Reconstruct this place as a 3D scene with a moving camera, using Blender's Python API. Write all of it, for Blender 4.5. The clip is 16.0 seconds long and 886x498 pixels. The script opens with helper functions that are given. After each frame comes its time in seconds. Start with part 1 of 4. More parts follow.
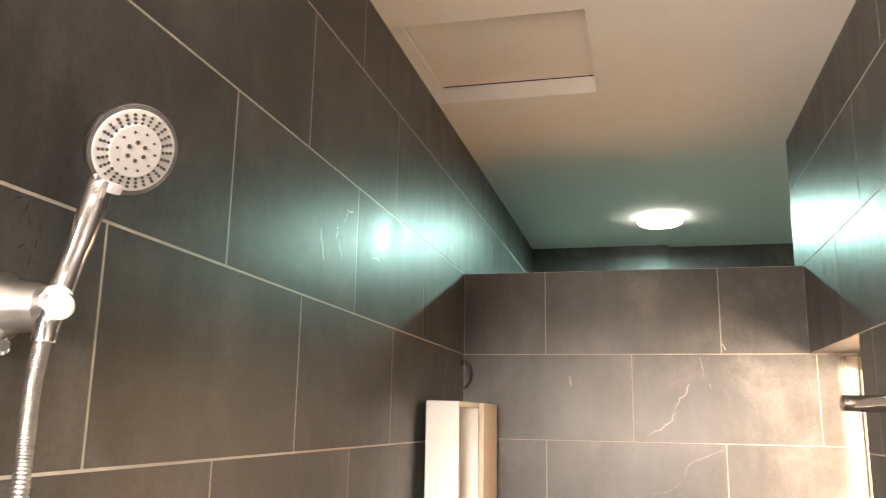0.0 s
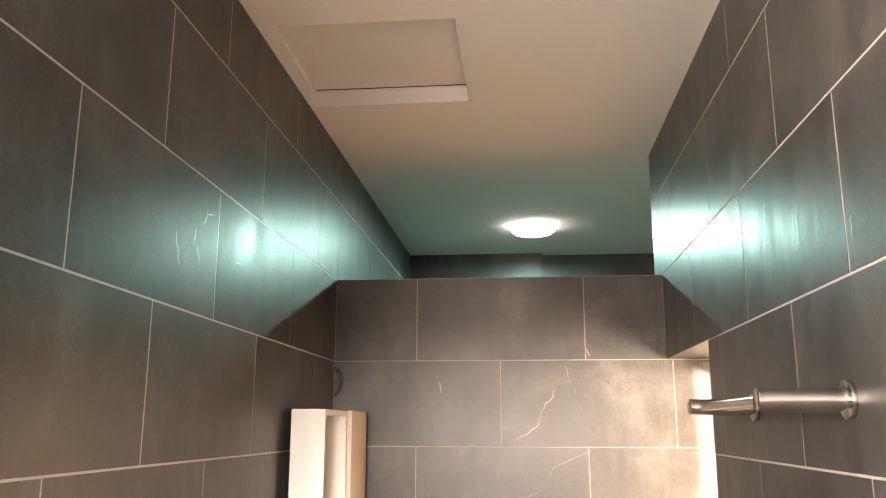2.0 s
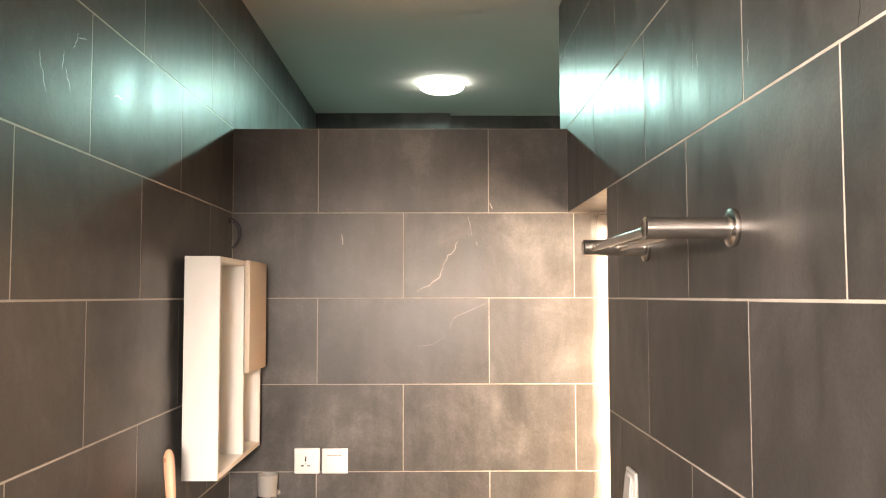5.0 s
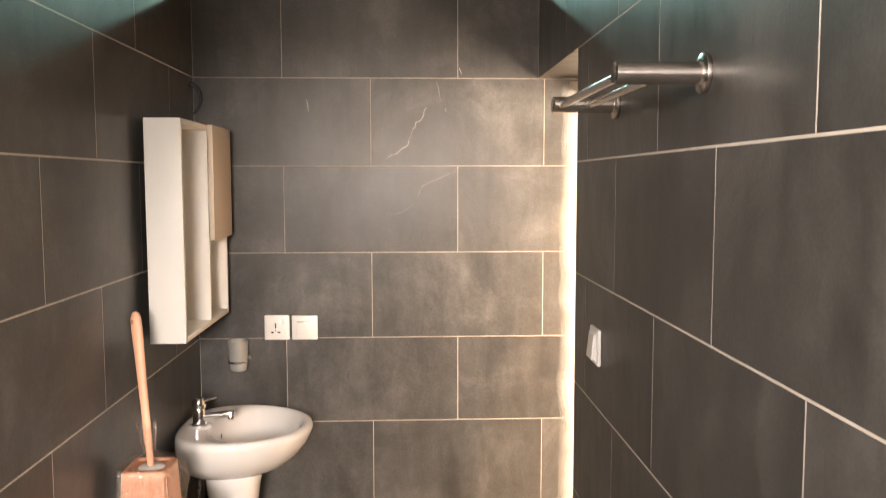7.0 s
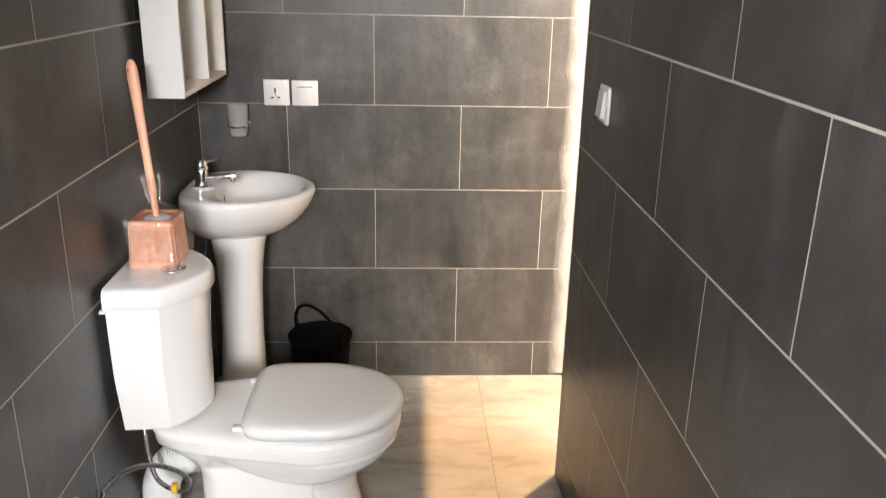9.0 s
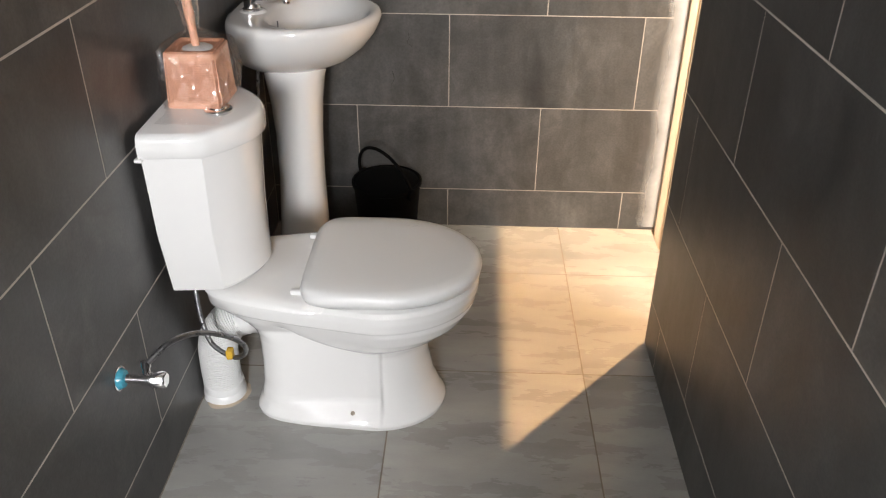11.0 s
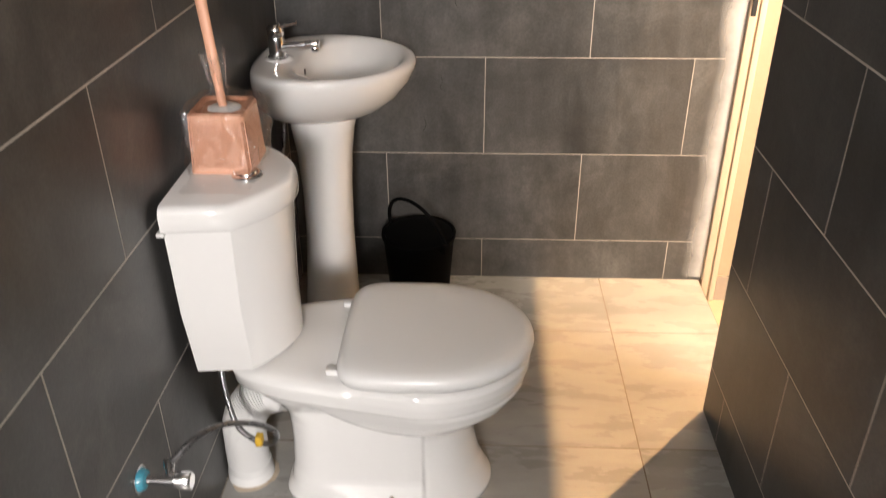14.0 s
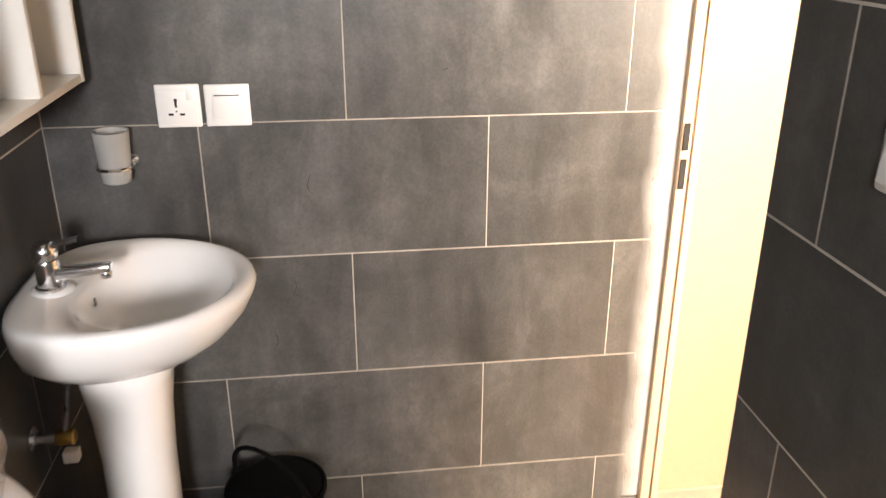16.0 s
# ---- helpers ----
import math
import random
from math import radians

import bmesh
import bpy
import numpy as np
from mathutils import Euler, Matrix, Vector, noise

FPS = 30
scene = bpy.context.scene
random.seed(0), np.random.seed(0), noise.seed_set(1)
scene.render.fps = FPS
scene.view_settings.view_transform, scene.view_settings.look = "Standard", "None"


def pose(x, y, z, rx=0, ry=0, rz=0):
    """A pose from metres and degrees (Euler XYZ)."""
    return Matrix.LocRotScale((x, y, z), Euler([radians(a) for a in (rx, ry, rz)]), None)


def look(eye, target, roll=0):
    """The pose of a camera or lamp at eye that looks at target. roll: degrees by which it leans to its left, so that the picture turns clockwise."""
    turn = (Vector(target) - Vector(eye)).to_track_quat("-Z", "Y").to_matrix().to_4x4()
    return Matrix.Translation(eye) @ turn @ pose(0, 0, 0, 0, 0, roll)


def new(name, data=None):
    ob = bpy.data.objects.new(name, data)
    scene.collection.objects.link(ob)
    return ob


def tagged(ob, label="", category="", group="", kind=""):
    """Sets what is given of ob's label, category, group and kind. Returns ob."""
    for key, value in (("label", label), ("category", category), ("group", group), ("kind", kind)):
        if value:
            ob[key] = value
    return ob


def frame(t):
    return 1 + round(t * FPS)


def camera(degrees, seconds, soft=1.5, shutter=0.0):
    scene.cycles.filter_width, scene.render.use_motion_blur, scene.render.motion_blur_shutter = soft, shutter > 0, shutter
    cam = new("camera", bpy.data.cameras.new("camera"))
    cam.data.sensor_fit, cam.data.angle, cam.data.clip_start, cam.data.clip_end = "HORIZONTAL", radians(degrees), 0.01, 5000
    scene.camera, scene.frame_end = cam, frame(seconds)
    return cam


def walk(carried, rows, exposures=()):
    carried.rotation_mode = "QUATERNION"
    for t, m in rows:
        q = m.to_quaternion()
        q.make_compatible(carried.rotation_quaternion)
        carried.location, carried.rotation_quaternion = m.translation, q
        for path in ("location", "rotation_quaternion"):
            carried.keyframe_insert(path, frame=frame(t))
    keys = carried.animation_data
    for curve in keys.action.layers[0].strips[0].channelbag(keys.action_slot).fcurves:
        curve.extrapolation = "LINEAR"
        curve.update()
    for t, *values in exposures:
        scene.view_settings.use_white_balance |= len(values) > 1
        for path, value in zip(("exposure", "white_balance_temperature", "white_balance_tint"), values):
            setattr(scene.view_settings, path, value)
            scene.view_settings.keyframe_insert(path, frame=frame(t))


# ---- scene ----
cam = camera(57.2, 16.0, 1.1, 0.4)
PATH = [
    (0, (0.642, 0.066, 1.707), (0.17, 1.967, 2.116), 1.0),
    (0.5, (0.655, 0.075, 1.709), (0.277, 1.994, 2.127), 0.5),
    (1, (0.669, 0.083, 1.709), (0.36, 2.014, 2.131), 0.3),
    (1.5, (0.675, 0.087, 1.71), (0.426, 2.026, 2.132), 0.2),
    (2, (0.682, 0.087, 1.712), (0.49, 2.032, 2.137), 0.1),
    (2.5, (0.687, 0.091, 1.712), (0.553, 2.041, 2.136), -0.0),
    (3, (0.695, 0.101, 1.704), (0.616, 2.061, 2.095), -0.3),
    (3.5, (0.707, 0.114, 1.689), (0.674, 2.087, 2.014), -0.6),
    (4, (0.705, 0.126, 1.67), (0.697, 2.112, 1.901), -0.5),
    (6.3, (0.729, 0.169, 1.621), (0.789, 2.168, 1.593), -0.3),
    (6.5, (0.726, 0.17, 1.614), (0.797, 2.167, 1.547), -0.4),
    (7, (0.726, 0.174, 1.591), (0.812, 2.165, 1.422), -0.1),
    (7.5, (0.725, 0.184, 1.566), (0.81, 2.162, 1.283), 0.1),
    (8, (0.726, 0.188, 1.54), (0.81, 2.144, 1.131), 0.3),
    (8.5, (0.718, 0.192, 1.51), (0.806, 2.119, 0.981), 0.8),
    (9, (0.708, 0.187, 1.485), (0.801, 2.076, 0.836), 1.2),
    (9.5, (0.692, 0.183, 1.463), (0.793, 2.032, 0.709), 2.2),
    (10, (0.669, 0.255, 1.424), (0.763, 2.03, 0.506), 2.6),
    (10.2, (0.666, 0.321, 1.408), (0.731, 2.06, 0.423), 2.2),
    (12.3, (0.672, 0.543, 1.413), (0.553, 2.245, 0.369), 0.4),
    (12.5, (0.674, 0.545, 1.414), (0.558, 2.246, 0.369), 0.5),
    (13, (0.667, 0.55, 1.417), (0.551, 2.249, 0.367), 0.7),
    (13.5, (0.641, 0.584, 1.414), (0.53, 2.281, 0.363), 0.6),
    (14, (0.577, 0.679, 1.419), (0.499, 2.418, 0.433), -0.4),
    (14.5, (0.503, 0.8, 1.437), (0.532, 2.589, 0.542), -2.0),
    (15, (0.51, 0.954, 1.441), (0.642, 2.746, 0.562), -2.4),
    (15.5, (0.559, 1.137, 1.44), (0.753, 2.952, 0.622), -0.9),
    (16, (0.584, 1.331, 1.431), (0.824, 3.167, 0.673), 0.1),
]

# ---- light ----
EXPOSURES = [(0, 1.32, 7700, 20), (1, 1.30, 7700, 20), (2.5, 1.14, 7800, 21), (4, 1.25, 7900, 22), (6.5, 0.56, 7600, 20), (7, 0.54, 7500, 19), (8.2, 0.44, 7000, 16), (9.5, 0.16, 6000, 11),
             (10.2, 0.10, 6000, 11), (12.3, -0.12, 6600, 12), (13.5, -0.12, 6700, 13), (14.0, -0.04, 6600, 14), (14.5, 0.30, 6250, 13), (15.5, 0.44, 6250, 13), (16, 0.60, 6400, 14)]
walk(cam, [(t, look(eye, target, roll)) for t, eye, target, roll in PATH], EXPOSURES)

SUN_ELEV, SUN_AZ = radians(40), radians(200)
world = bpy.data.worlds.new("daylight")
world.use_nodes = True
scene.world = world
sky = world.node_tree.nodes.new("ShaderNodeTexSky")
sky.sky_type, sky.sun_disc = "NISHITA", False
sky.sun_elevation, sky.sun_rotation = SUN_ELEV, SUN_AZ
world.node_tree.links.new(sky.outputs[0], world.node_tree.nodes["Background"].inputs[0])
world.node_tree.nodes["Background"].inputs[1].default_value = 0.1


def area(name, m, sx, sy, watts, colour, shape="RECTANGLE"):
    data = bpy.data.lights.new(name, "AREA")
    data.shape, data.size, data.size_y = shape, sx, sy
    data.energy, data.color = watts, colour
    ob = new(name, data)
    ob.matrix_world = m
    return ob


CEIL, BACK = 2.738, -2.6
# daylight through the shower window behind the walker
area("window_daylight", pose(0.80, BACK + 0.01, 2.15, 90, 0, 0), 0.58, 0.82, 265, (1.0, 0.97, 0.93))
# fill light in an added, unseen side opening, brightening the upper right wall
area("added_fill_light", pose(0.01, -0.20, 2.05, 90, 0, 90 + 180), 0.40, 0.56, 54, (1.0, 0.95, 0.89))
# the cool panel light behind the partition
area("panel_light_glow", pose(0.745, 4.26, CEIL - 0.052), 0.15, 0.15, 16.5, (0.44, 1.0, 0.98), "DISK")
# the warm light in the hall ceiling, just outside the door
spot = bpy.data.lights.new("hall_light_glow", "SPOT")
spot.energy, spot.color, spot.shadow_soft_size = 700, (1.0, 0.59, 0.27), 0.011
spot.spot_size, spot.spot_blend = radians(37), 0.15
new("hall_light_glow", spot).matrix_world = look((1.62, 2.83, CEIL - 0.052), (0.98, 2.50, 0.0))
# daylight through the hall window, back along the hall
area("hall_window_light", pose(2.585, 0.90, 1.50, 90, 0, 90), 1.76, 1.16, 370, (1.0, 0.86, 0.68))


# ---- materials ----
def material(name, colour=(0.8, 0.8, 0.8), rough=0.5, metal=0.0, **extra):
    m = bpy.data.materials.new(name)
    m.use_nodes = True
    b = m.node_tree.nodes["Principled BSDF"]
    b.inputs["Base Color"].default_value = (*colour, 1)
    b.inputs["Roughness"].default_value = rough
    b.inputs["Metallic"].default_value = metal
    for k, v in extra.items():
        b.inputs[k.replace("_", " ")].default_value = v
    return m


class Nodes:
    """Short hand for building a node tree."""

    def __init__(self, m):
        self.t = m.node_tree
        self.bsdf = self.t.nodes["Principled BSDF"]

    def add(self, kind, **inputs):
        n = self.t.nodes.new(kind)
        for k, v in inputs.items():
            n.inputs[k.replace("_", " ")].default_value = v
        return n

    def link(self, a, b):
        self.t.links.new(a, b)

    def coords(self, scale=(1, 1, 1), shift=True, turn=(0, 0, 0)):
        """Object coordinates, moved by the object's random number."""
        c = self.add("ShaderNodeTexCoord")
        mp = self.add("ShaderNodeMapping", Scale=scale, Rotation=turn)
        self.link(c.outputs["Object"], mp.inputs["Vector"])
        if shift:
            info = self.add("ShaderNodeObjectInfo")
            k = self.add("ShaderNodeVectorMath")
            k.operation = "SCALE"
            k.inputs[0].default_value = (1, 0.7, 0.4)
            mul = self.t.nodes.new("ShaderNodeMath")
            mul.operation = "MULTIPLY"
            mul.inputs[1].default_value = 37.0
            self.link(info.outputs["Random"], mul.inputs[0])
            self.link(mul.outputs[0], k.inputs[3])
            self.link(k.outputs[0], mp.inputs["Location"])
        return mp.outputs[0]

    def noise(self, vec, scale, detail=4.0, rough=0.55, distort=0.0):
        n = self.add("ShaderNodeTexNoise", Scale=scale, Detail=detail, Roughness=rough, Distortion=distort)
        self.link(vec, n.inputs["Vector"])
        return n.outputs[0]

    def ramp(self, fac, stops):
        r = self.add("ShaderNodeValToRGB")
        e = r.color_ramp.elements
        while len(e) < len(stops):
            e.new(0.5)
        for i, (p, c) in enumerate(stops):
            e[i].position = p
            e[i].color = (*c, 1) if len(c) == 3 else c
        self.link(fac, r.inputs[0])
        return r.outputs[0]

    def mix(self, fac, a, b, kind="MIX"):
        n = self.t.nodes.new("ShaderNodeMix")
        n.data_type, n.blend_type = "RGBA", kind
        for v, s in ((fac, 0), (a, 6), (b, 7)):
            if isinstance(v, (int, float)):
                n.inputs[s].default_value = v
            elif isinstance(v, tuple):
                n.inputs[s].default_value = (*v, 1)
            else:
                self.link(v, n.inputs[s])
        return n.outputs[2]

    def bump(self, height, strength, dist=0.002):
        n = self.add("ShaderNodeBump", Strength=strength, Distance=dist)
        self.link(height, n.inputs["Height"])
        self.link(n.outputs[0], self.bsdf.inputs["Normal"])


def grey(v):
    return (v, v, v)


def tile_material():
    """Dark slate-look porcelain: cloudy charcoal, faint upright streaks, satin glaze."""
    m = material("slate_porcelain", rough=0.35, Specular_IOR_Level=0.48)
    n = Nodes(m)
    v = n.coords()
    cloud = n.noise(v, 3.2, 8, 0.66, 0.7)
    blotch = n.noise(v, 14, 5, 0.62, 0.8)
    streak_v = n.coords((7, 7, 1.8))
    streak = n.noise(streak_v, 2.2, 5, 0.6, 0.4)
    grain = n.noise(v, 160, 2, 0.5)
    base = n.ramp(cloud, [(0.25, (0.031, 0.0305, 0.0298)), (0.50, (0.053, 0.0518, 0.0502)), (0.76, (0.100, 0.0970, 0.0930))])
    base = n.mix(0.52, base, n.ramp(streak, [(0.30, grey(0.24)), (0.70, grey(0.74))]), "OVERLAY")
    base = n.mix(0.28, base, n.ramp(blotch, [(0.32, grey(0.30)), (0.68, grey(0.70))]), "OVERLAY")
    base = n.mix(0.26, base, n.ramp(grain, [(0.35, grey(0.3)), (0.65, grey(0.7))]), "OVERLAY")
    info = n.add("ShaderNodeObjectInfo")
    tone = n.ramp(info.outputs["Random"], [(0.0, grey(0.44)), (1.0, grey(0.56))])
    base = n.mix(1.0, base, tone, "OVERLAY")
    n.link(base, n.bsdf.inputs["Base Color"])
    n.link(n.ramp(streak, [(0.3, grey(0.31)), (0.7, grey(0.44))]), n.bsdf.inputs["Roughness"])
    n.bump(n.mix(0.12, n.mix(0.5, streak, blotch), grain), 0.20, 0.005)
    return m


def floor_material():
    """Grey-beige marble-look floor tile with soft drifting veins and a polish."""
    m = material("floor_porcelain", rough=0.25)
    n = Nodes(m)
    v = n.coords((0.8, 1.0, 2.6), turn=(0, radians(-24), 0))
    drift = n.noise(v, 1.8, 5, 0.55, 0.1)
    fine = n.noise(v, 7.0, 6, 0.6, 0.1)
    vein = n.noise(v, 3.4, 6, 0.6, 0.15)
    grain = n.noise(v, 140, 2, 0.5)
    base = n.ramp(drift, [(0.3, (0.240, 0.235, 0.221)), (0.7, (0.335, 0.327, 0.304))])
    base = n.mix(0.36, base, n.ramp(fine, [(0.2, grey(0.34)), (0.8, grey(0.64))]), "OVERLAY")
    base = n.mix(0.26, base, n.ramp(vein, [(0.34, grey(0.30)), (0.52, grey(0.52)), (0.66, grey(0.72))]), "OVERLAY")
    base = n.mix(0.10, base, n.ramp(grain, [(0.3, grey(0.35)), (0.7, grey(0.65))]), "OVERLAY")
    n.link(base, n.bsdf.inputs["Base Color"])
    n.link(n.ramp(fine, [(0.3, grey(0.24)), (0.7, grey(0.32))]), n.bsdf.inputs["Roughness"])
    n.bump(drift, 0.04, 0.002)
    return m


def plain(name, colour, rough, wear=0.06, scale=9.0, bump=0.03, metal=0.0, **extra):
    """A plain surface with slight two-scale unevenness in colour and gloss."""
    m = material(name, colour, rough, metal, **extra)
    n = Nodes(m)
    v = n.coords()
    big, small = n.noise(v, scale, 4), n.noise(v, scale * 22, 3)
    both = n.mix(0.35, big, small)
    base = n.mix(wear, colour, n.ramp(both, [(0.35, grey(0.0)), (0.65, grey(1.0))]), "SOFT_LIGHT")
    n.link(base, n.bsdf.inputs["Base Color"])
    n.link(n.ramp(both, [(0.3, grey(max(rough - 0.006 - wear * 0.3, 0.02))), (0.7, grey(rough + 0.006 + wear * 0.4))]), n.bsdf.inputs["Roughness"])
    n.bump(both, bump, 0.002)
    return m


def resample(ring, n):
    """The same closed ring with n points at even steps."""
    p = [Vector(q) for q in ring] + [Vector(ring[0])]
    run = [0.0]
    for a, b in zip(p, p[1:]):
        run.append(run[-1] + (b - a).length)
    out, k = [], 0
    for i in range(n):
        want = run[-1] * i / n
        while run[k + 1] < want:
            k += 1
        out.append(tuple(p[k].lerp(p[k + 1], (want - run[k]) / max(run[k + 1] - run[k], 1e-9))))
    return out


def brushed(name, colour, rough):
    """Brushed or polished metal with fine scratches."""
    m = material(name, colour, rough, 1.0)
    n = Nodes(m)
    v = n.coords((40, 40, 3))
    s = n.noise(v, 12, 3)
    n.link(n.ramp(s, [(0.3, grey(rough * 0.98)), (0.7, grey(rough * 1.03))]), n.bsdf.inputs["Roughness"])
    return m


def film_material(name, clear=0.80):
    """Thin crinkled clear plastic: mostly see-through, with sharp glints."""
    m = bpy.data.materials.new(name)
    m.use_nodes = True
    t = m.node_tree
    t.nodes.remove(t.nodes["Principled BSDF"])
    gloss = t.nodes.new("ShaderNodeBsdfGlossy")
    gloss.inputs["Roughness"].default_value = 0.06
    clearn = t.nodes.new("ShaderNodeBsdfTransparent")
    mix = t.nodes.new("ShaderNodeMixShader")
    noise_t = t.nodes.new("ShaderNodeTexNoise")
    noise_t.inputs["Scale"].default_value = 34
    bump = t.nodes.new("ShaderNodeBump")
    bump.inputs["Strength"].default_value = 0.22
    bump.inputs["Distance"].default_value = 0.006
    t.links.new(noise_t.outputs[0], bump.inputs["Height"])
    t.links.new(bump.outputs[0], gloss.inputs["Normal"])
    mix.inputs[0].default_value = 1 - clear
    t.links.new(clearn.outputs[0], mix.inputs[1])
    t.links.new(gloss.outputs[0], mix.inputs[2])
    t.links.new(mix.outputs[0], t.nodes["Material Output"].inputs[0])
    return m


def feathered(name, colour, rough):
    """A pale strip, solid along one long edge and thinning out unevenly towards the other."""
    m = plain(name, colour, rough, 0.12, 18.0, 0.2)
    n = Nodes(m)
    c = n.add("ShaderNodeTexCoord")
    split = n.add("ShaderNodeSeparateXYZ")
    n.link(c.outputs["Generated"], split.inputs[0])
    broad, fine = n.noise(c.outputs["Object"], 5.0, 4), n.noise(c.outputs["Object"], 60.0, 4)
    edge = n.mix(0.5, n.mix(0.08, broad, fine), split.outputs[0])
    n.link(n.ramp(edge, [(0.36, grey(0.0)), (0.68, grey(1.0))]), n.bsdf.inputs["Alpha"])
    return m


def glow_material(name, colour, strength):
    m = material(name, (0.9, 0.9, 0.9), 0.5)
    b = m.node_tree.nodes["Principled BSDF"]
    b.inputs["Emission Color"].default_value = (*colour, 1)
    b.inputs["Emission Strength"].default_value = strength
    return m


TILE = tile_material()
FAR_GROUT = plain("taupe_grout", (0.30, 0.272, 0.238), 0.85, 0.3, 14, 0.2)
GROUT = plain("light_grout", (0.50, 0.465, 0.415), 0.85, 0.2, 30, 0.2)
FLOOR = floor_material()
FLOOR_GROUT = plain("floor_grout", (0.16, 0.125, 0.095), 0.85, 0.2, 30, 0.2)
PLASTER = plain("white_ceiling_paint", (0.84, 0.82, 0.78), 0.8, 0.10, 2.2, 0.08)
CREAM = plain("cream_wall_paint", (0.34, 0.265, 0.178), 0.6, 0.08, 3.0, 0.06)
CREAM_METAL = plain("cream_frame_paint", (0.53, 0.43, 0.31), 0.42, 0.08, 6.0, 0.05)
SKIRT = plain("taupe_skirting_tile", (0.30, 0.25, 0.20), 0.4, 0.12, 6.0, 0.04)
HALL_FLOOR = plain("beige_hall_tile", (0.38, 0.30, 0.205), 0.3, 0.2, 2.0, 0.03)
CERAMIC = plain("white_vitreous_china", (0.74, 0.735, 0.72), 0.09, 0.03, 3.0, 0.012, Coat_Weight=0.4, Coat_Roughness=0.04)
WHITE_PLASTIC = plain("white_plastic", (0.72, 0.72, 0.71), 0.28, 0.006, 8.0, 0.01)
LACQUER = plain("white_lacquered_board", (0.74, 0.735, 0.70), 0.45, 0.04, 5.0, 0.015)
DOOR_BEIGE = plain("beige_lacquered_board", (0.62, 0.54, 0.44), 0.4, 0.05, 5.0, 0.02)
CHROME = brushed("polished_chrome", (0.82, 0.82, 0.83), 0.12)
SATIN_CHROME = brushed("satin_chrome", (0.66, 0.655, 0.65), 0.30)
STEEL = brushed("satin_steel", (0.60, 0.57, 0.54), 0.22)
BRAID = plain("braided_steel_hose", (0.20, 0.20, 0.205), 0.28, 0.08, 60.0, 0.3, metal=0.9)
BRASS = brushed("yellow_brass", (0.72, 0.50, 0.16), 0.3)
BLACK = plain("black_plastic", (0.003, 0.003, 0.003), 0.8, 0.02, 12.0, 0.05, Specular_IOR_Level=0.06)
# near-black colour stands in for the shade inside slots and the hatch gap
DARK = plain("painted_hole_shade", (0.01, 0.01, 0.01), 0.8, 0.0, 8.0, 0.0)
GREY_INK = plain("grey_print", (0.08, 0.08, 0.085), 0.5, 0.0, 8.0, 0.0)
PEACH = plain("peach_plastic", (0.80, 0.43, 0.285), 0.46, 0.06, 10.0, 0.02)
# same peach made darker: shade behind the lattice and in the hole, as colour
PEACH_SHADE = plain("painted_shade_peach", (0.52, 0.24, 0.14), 0.5, 0.06, 10.0, 0.02)
FILM = film_material("clear_wrap", 0.81)
BLUE_FILM = plain("blue_protective_film", (0.05, 0.26, 0.35), 0.25, 0.1, 30.0, 0.1)
FROST = plain("frosted_glass", (0.60, 0.60, 0.58), 0.45, 0.05, 20.0, 0.05, Transmission_Weight=0.55)
TAG = plain("yellow_tape", (0.60, 0.37, 0.03), 0.5, 0.15, 40.0, 0.1)
CABLE = plain("blue_black_cable", (0.015, 0.017, 0.03), 0.5, 0.1, 30.0, 0.05)
PALE_STRIP = feathered("pale_strip", (0.38, 0.38, 0.375), 0.55)
FAINT_VEIN = plain("faint_mineral_vein", (0.17, 0.158, 0.145), 0.5, 0.1, 40.0, 0.0)
VEIN = plain("pale_mineral_vein", (0.36, 0.33, 0.29), 0.5, 0.1, 40.0, 0.0)
SCUFF = plain("dark_scuff", (0.025, 0.024, 0.023), 0.7, 0.1, 40.0, 0.0)
GLOW_COOL = glow_material("cool_diffuser", (0.88, 1.0, 0.98), 7.0)
GLOW_WARM = glow_material("warm_diffuser", (1.0, 0.66, 0.34), 4)


# ---- mesh helpers ----
def finish(bm, name, mat, smooth=False, angle=40):
    bmesh.ops.recalc_face_normals(bm, faces=bm.faces)
    me = bpy.data.meshes.new(name)
    bm.to_mesh(me)
    bm.free()
    me.materials.append(mat)
    if smooth:
        for p in me.polygons:
            p.use_smooth = True
        me.set_sharp_from_angle(angle=radians(angle))
    return me


def part(name, bm, mat, parent, label="", smooth=True, angle=40):
    """One mesh object under a thing or a part."""
    ob = new(name, finish(bm, name, mat, smooth, angle))
    ob.parent = parent
    if label:
        ob["label"] = label
    return ob


def thing(name, label, category, at=(0, 0, 0), group=""):
    ob = new(name)
    ob.empty_display_size = 0.05
    ob.location = at
    return tagged(ob, label, category, group)


def single(name, bm, mat, label, category, smooth=True, group="", kind=""):
    return tagged(new(name, finish(bm, name, mat, smooth)), label, category, group, kind)


def box(a, b, bevel=0.0, seg=2, bm=None):
    bm = bm or bmesh.new()
    r = bmesh.ops.create_cube(bm, size=1)
    for v in r["verts"]:
        for i in range(3):
            v.co[i] = a[i] if v.co[i] < 0 else b[i]
    if bevel:
        edges = {e for v in r["verts"] for e in v.link_edges}
        bmesh.ops.bevel(bm, geom=list(edges), offset=bevel, segments=seg, affect="EDGES", profile=0.5)
    return bm


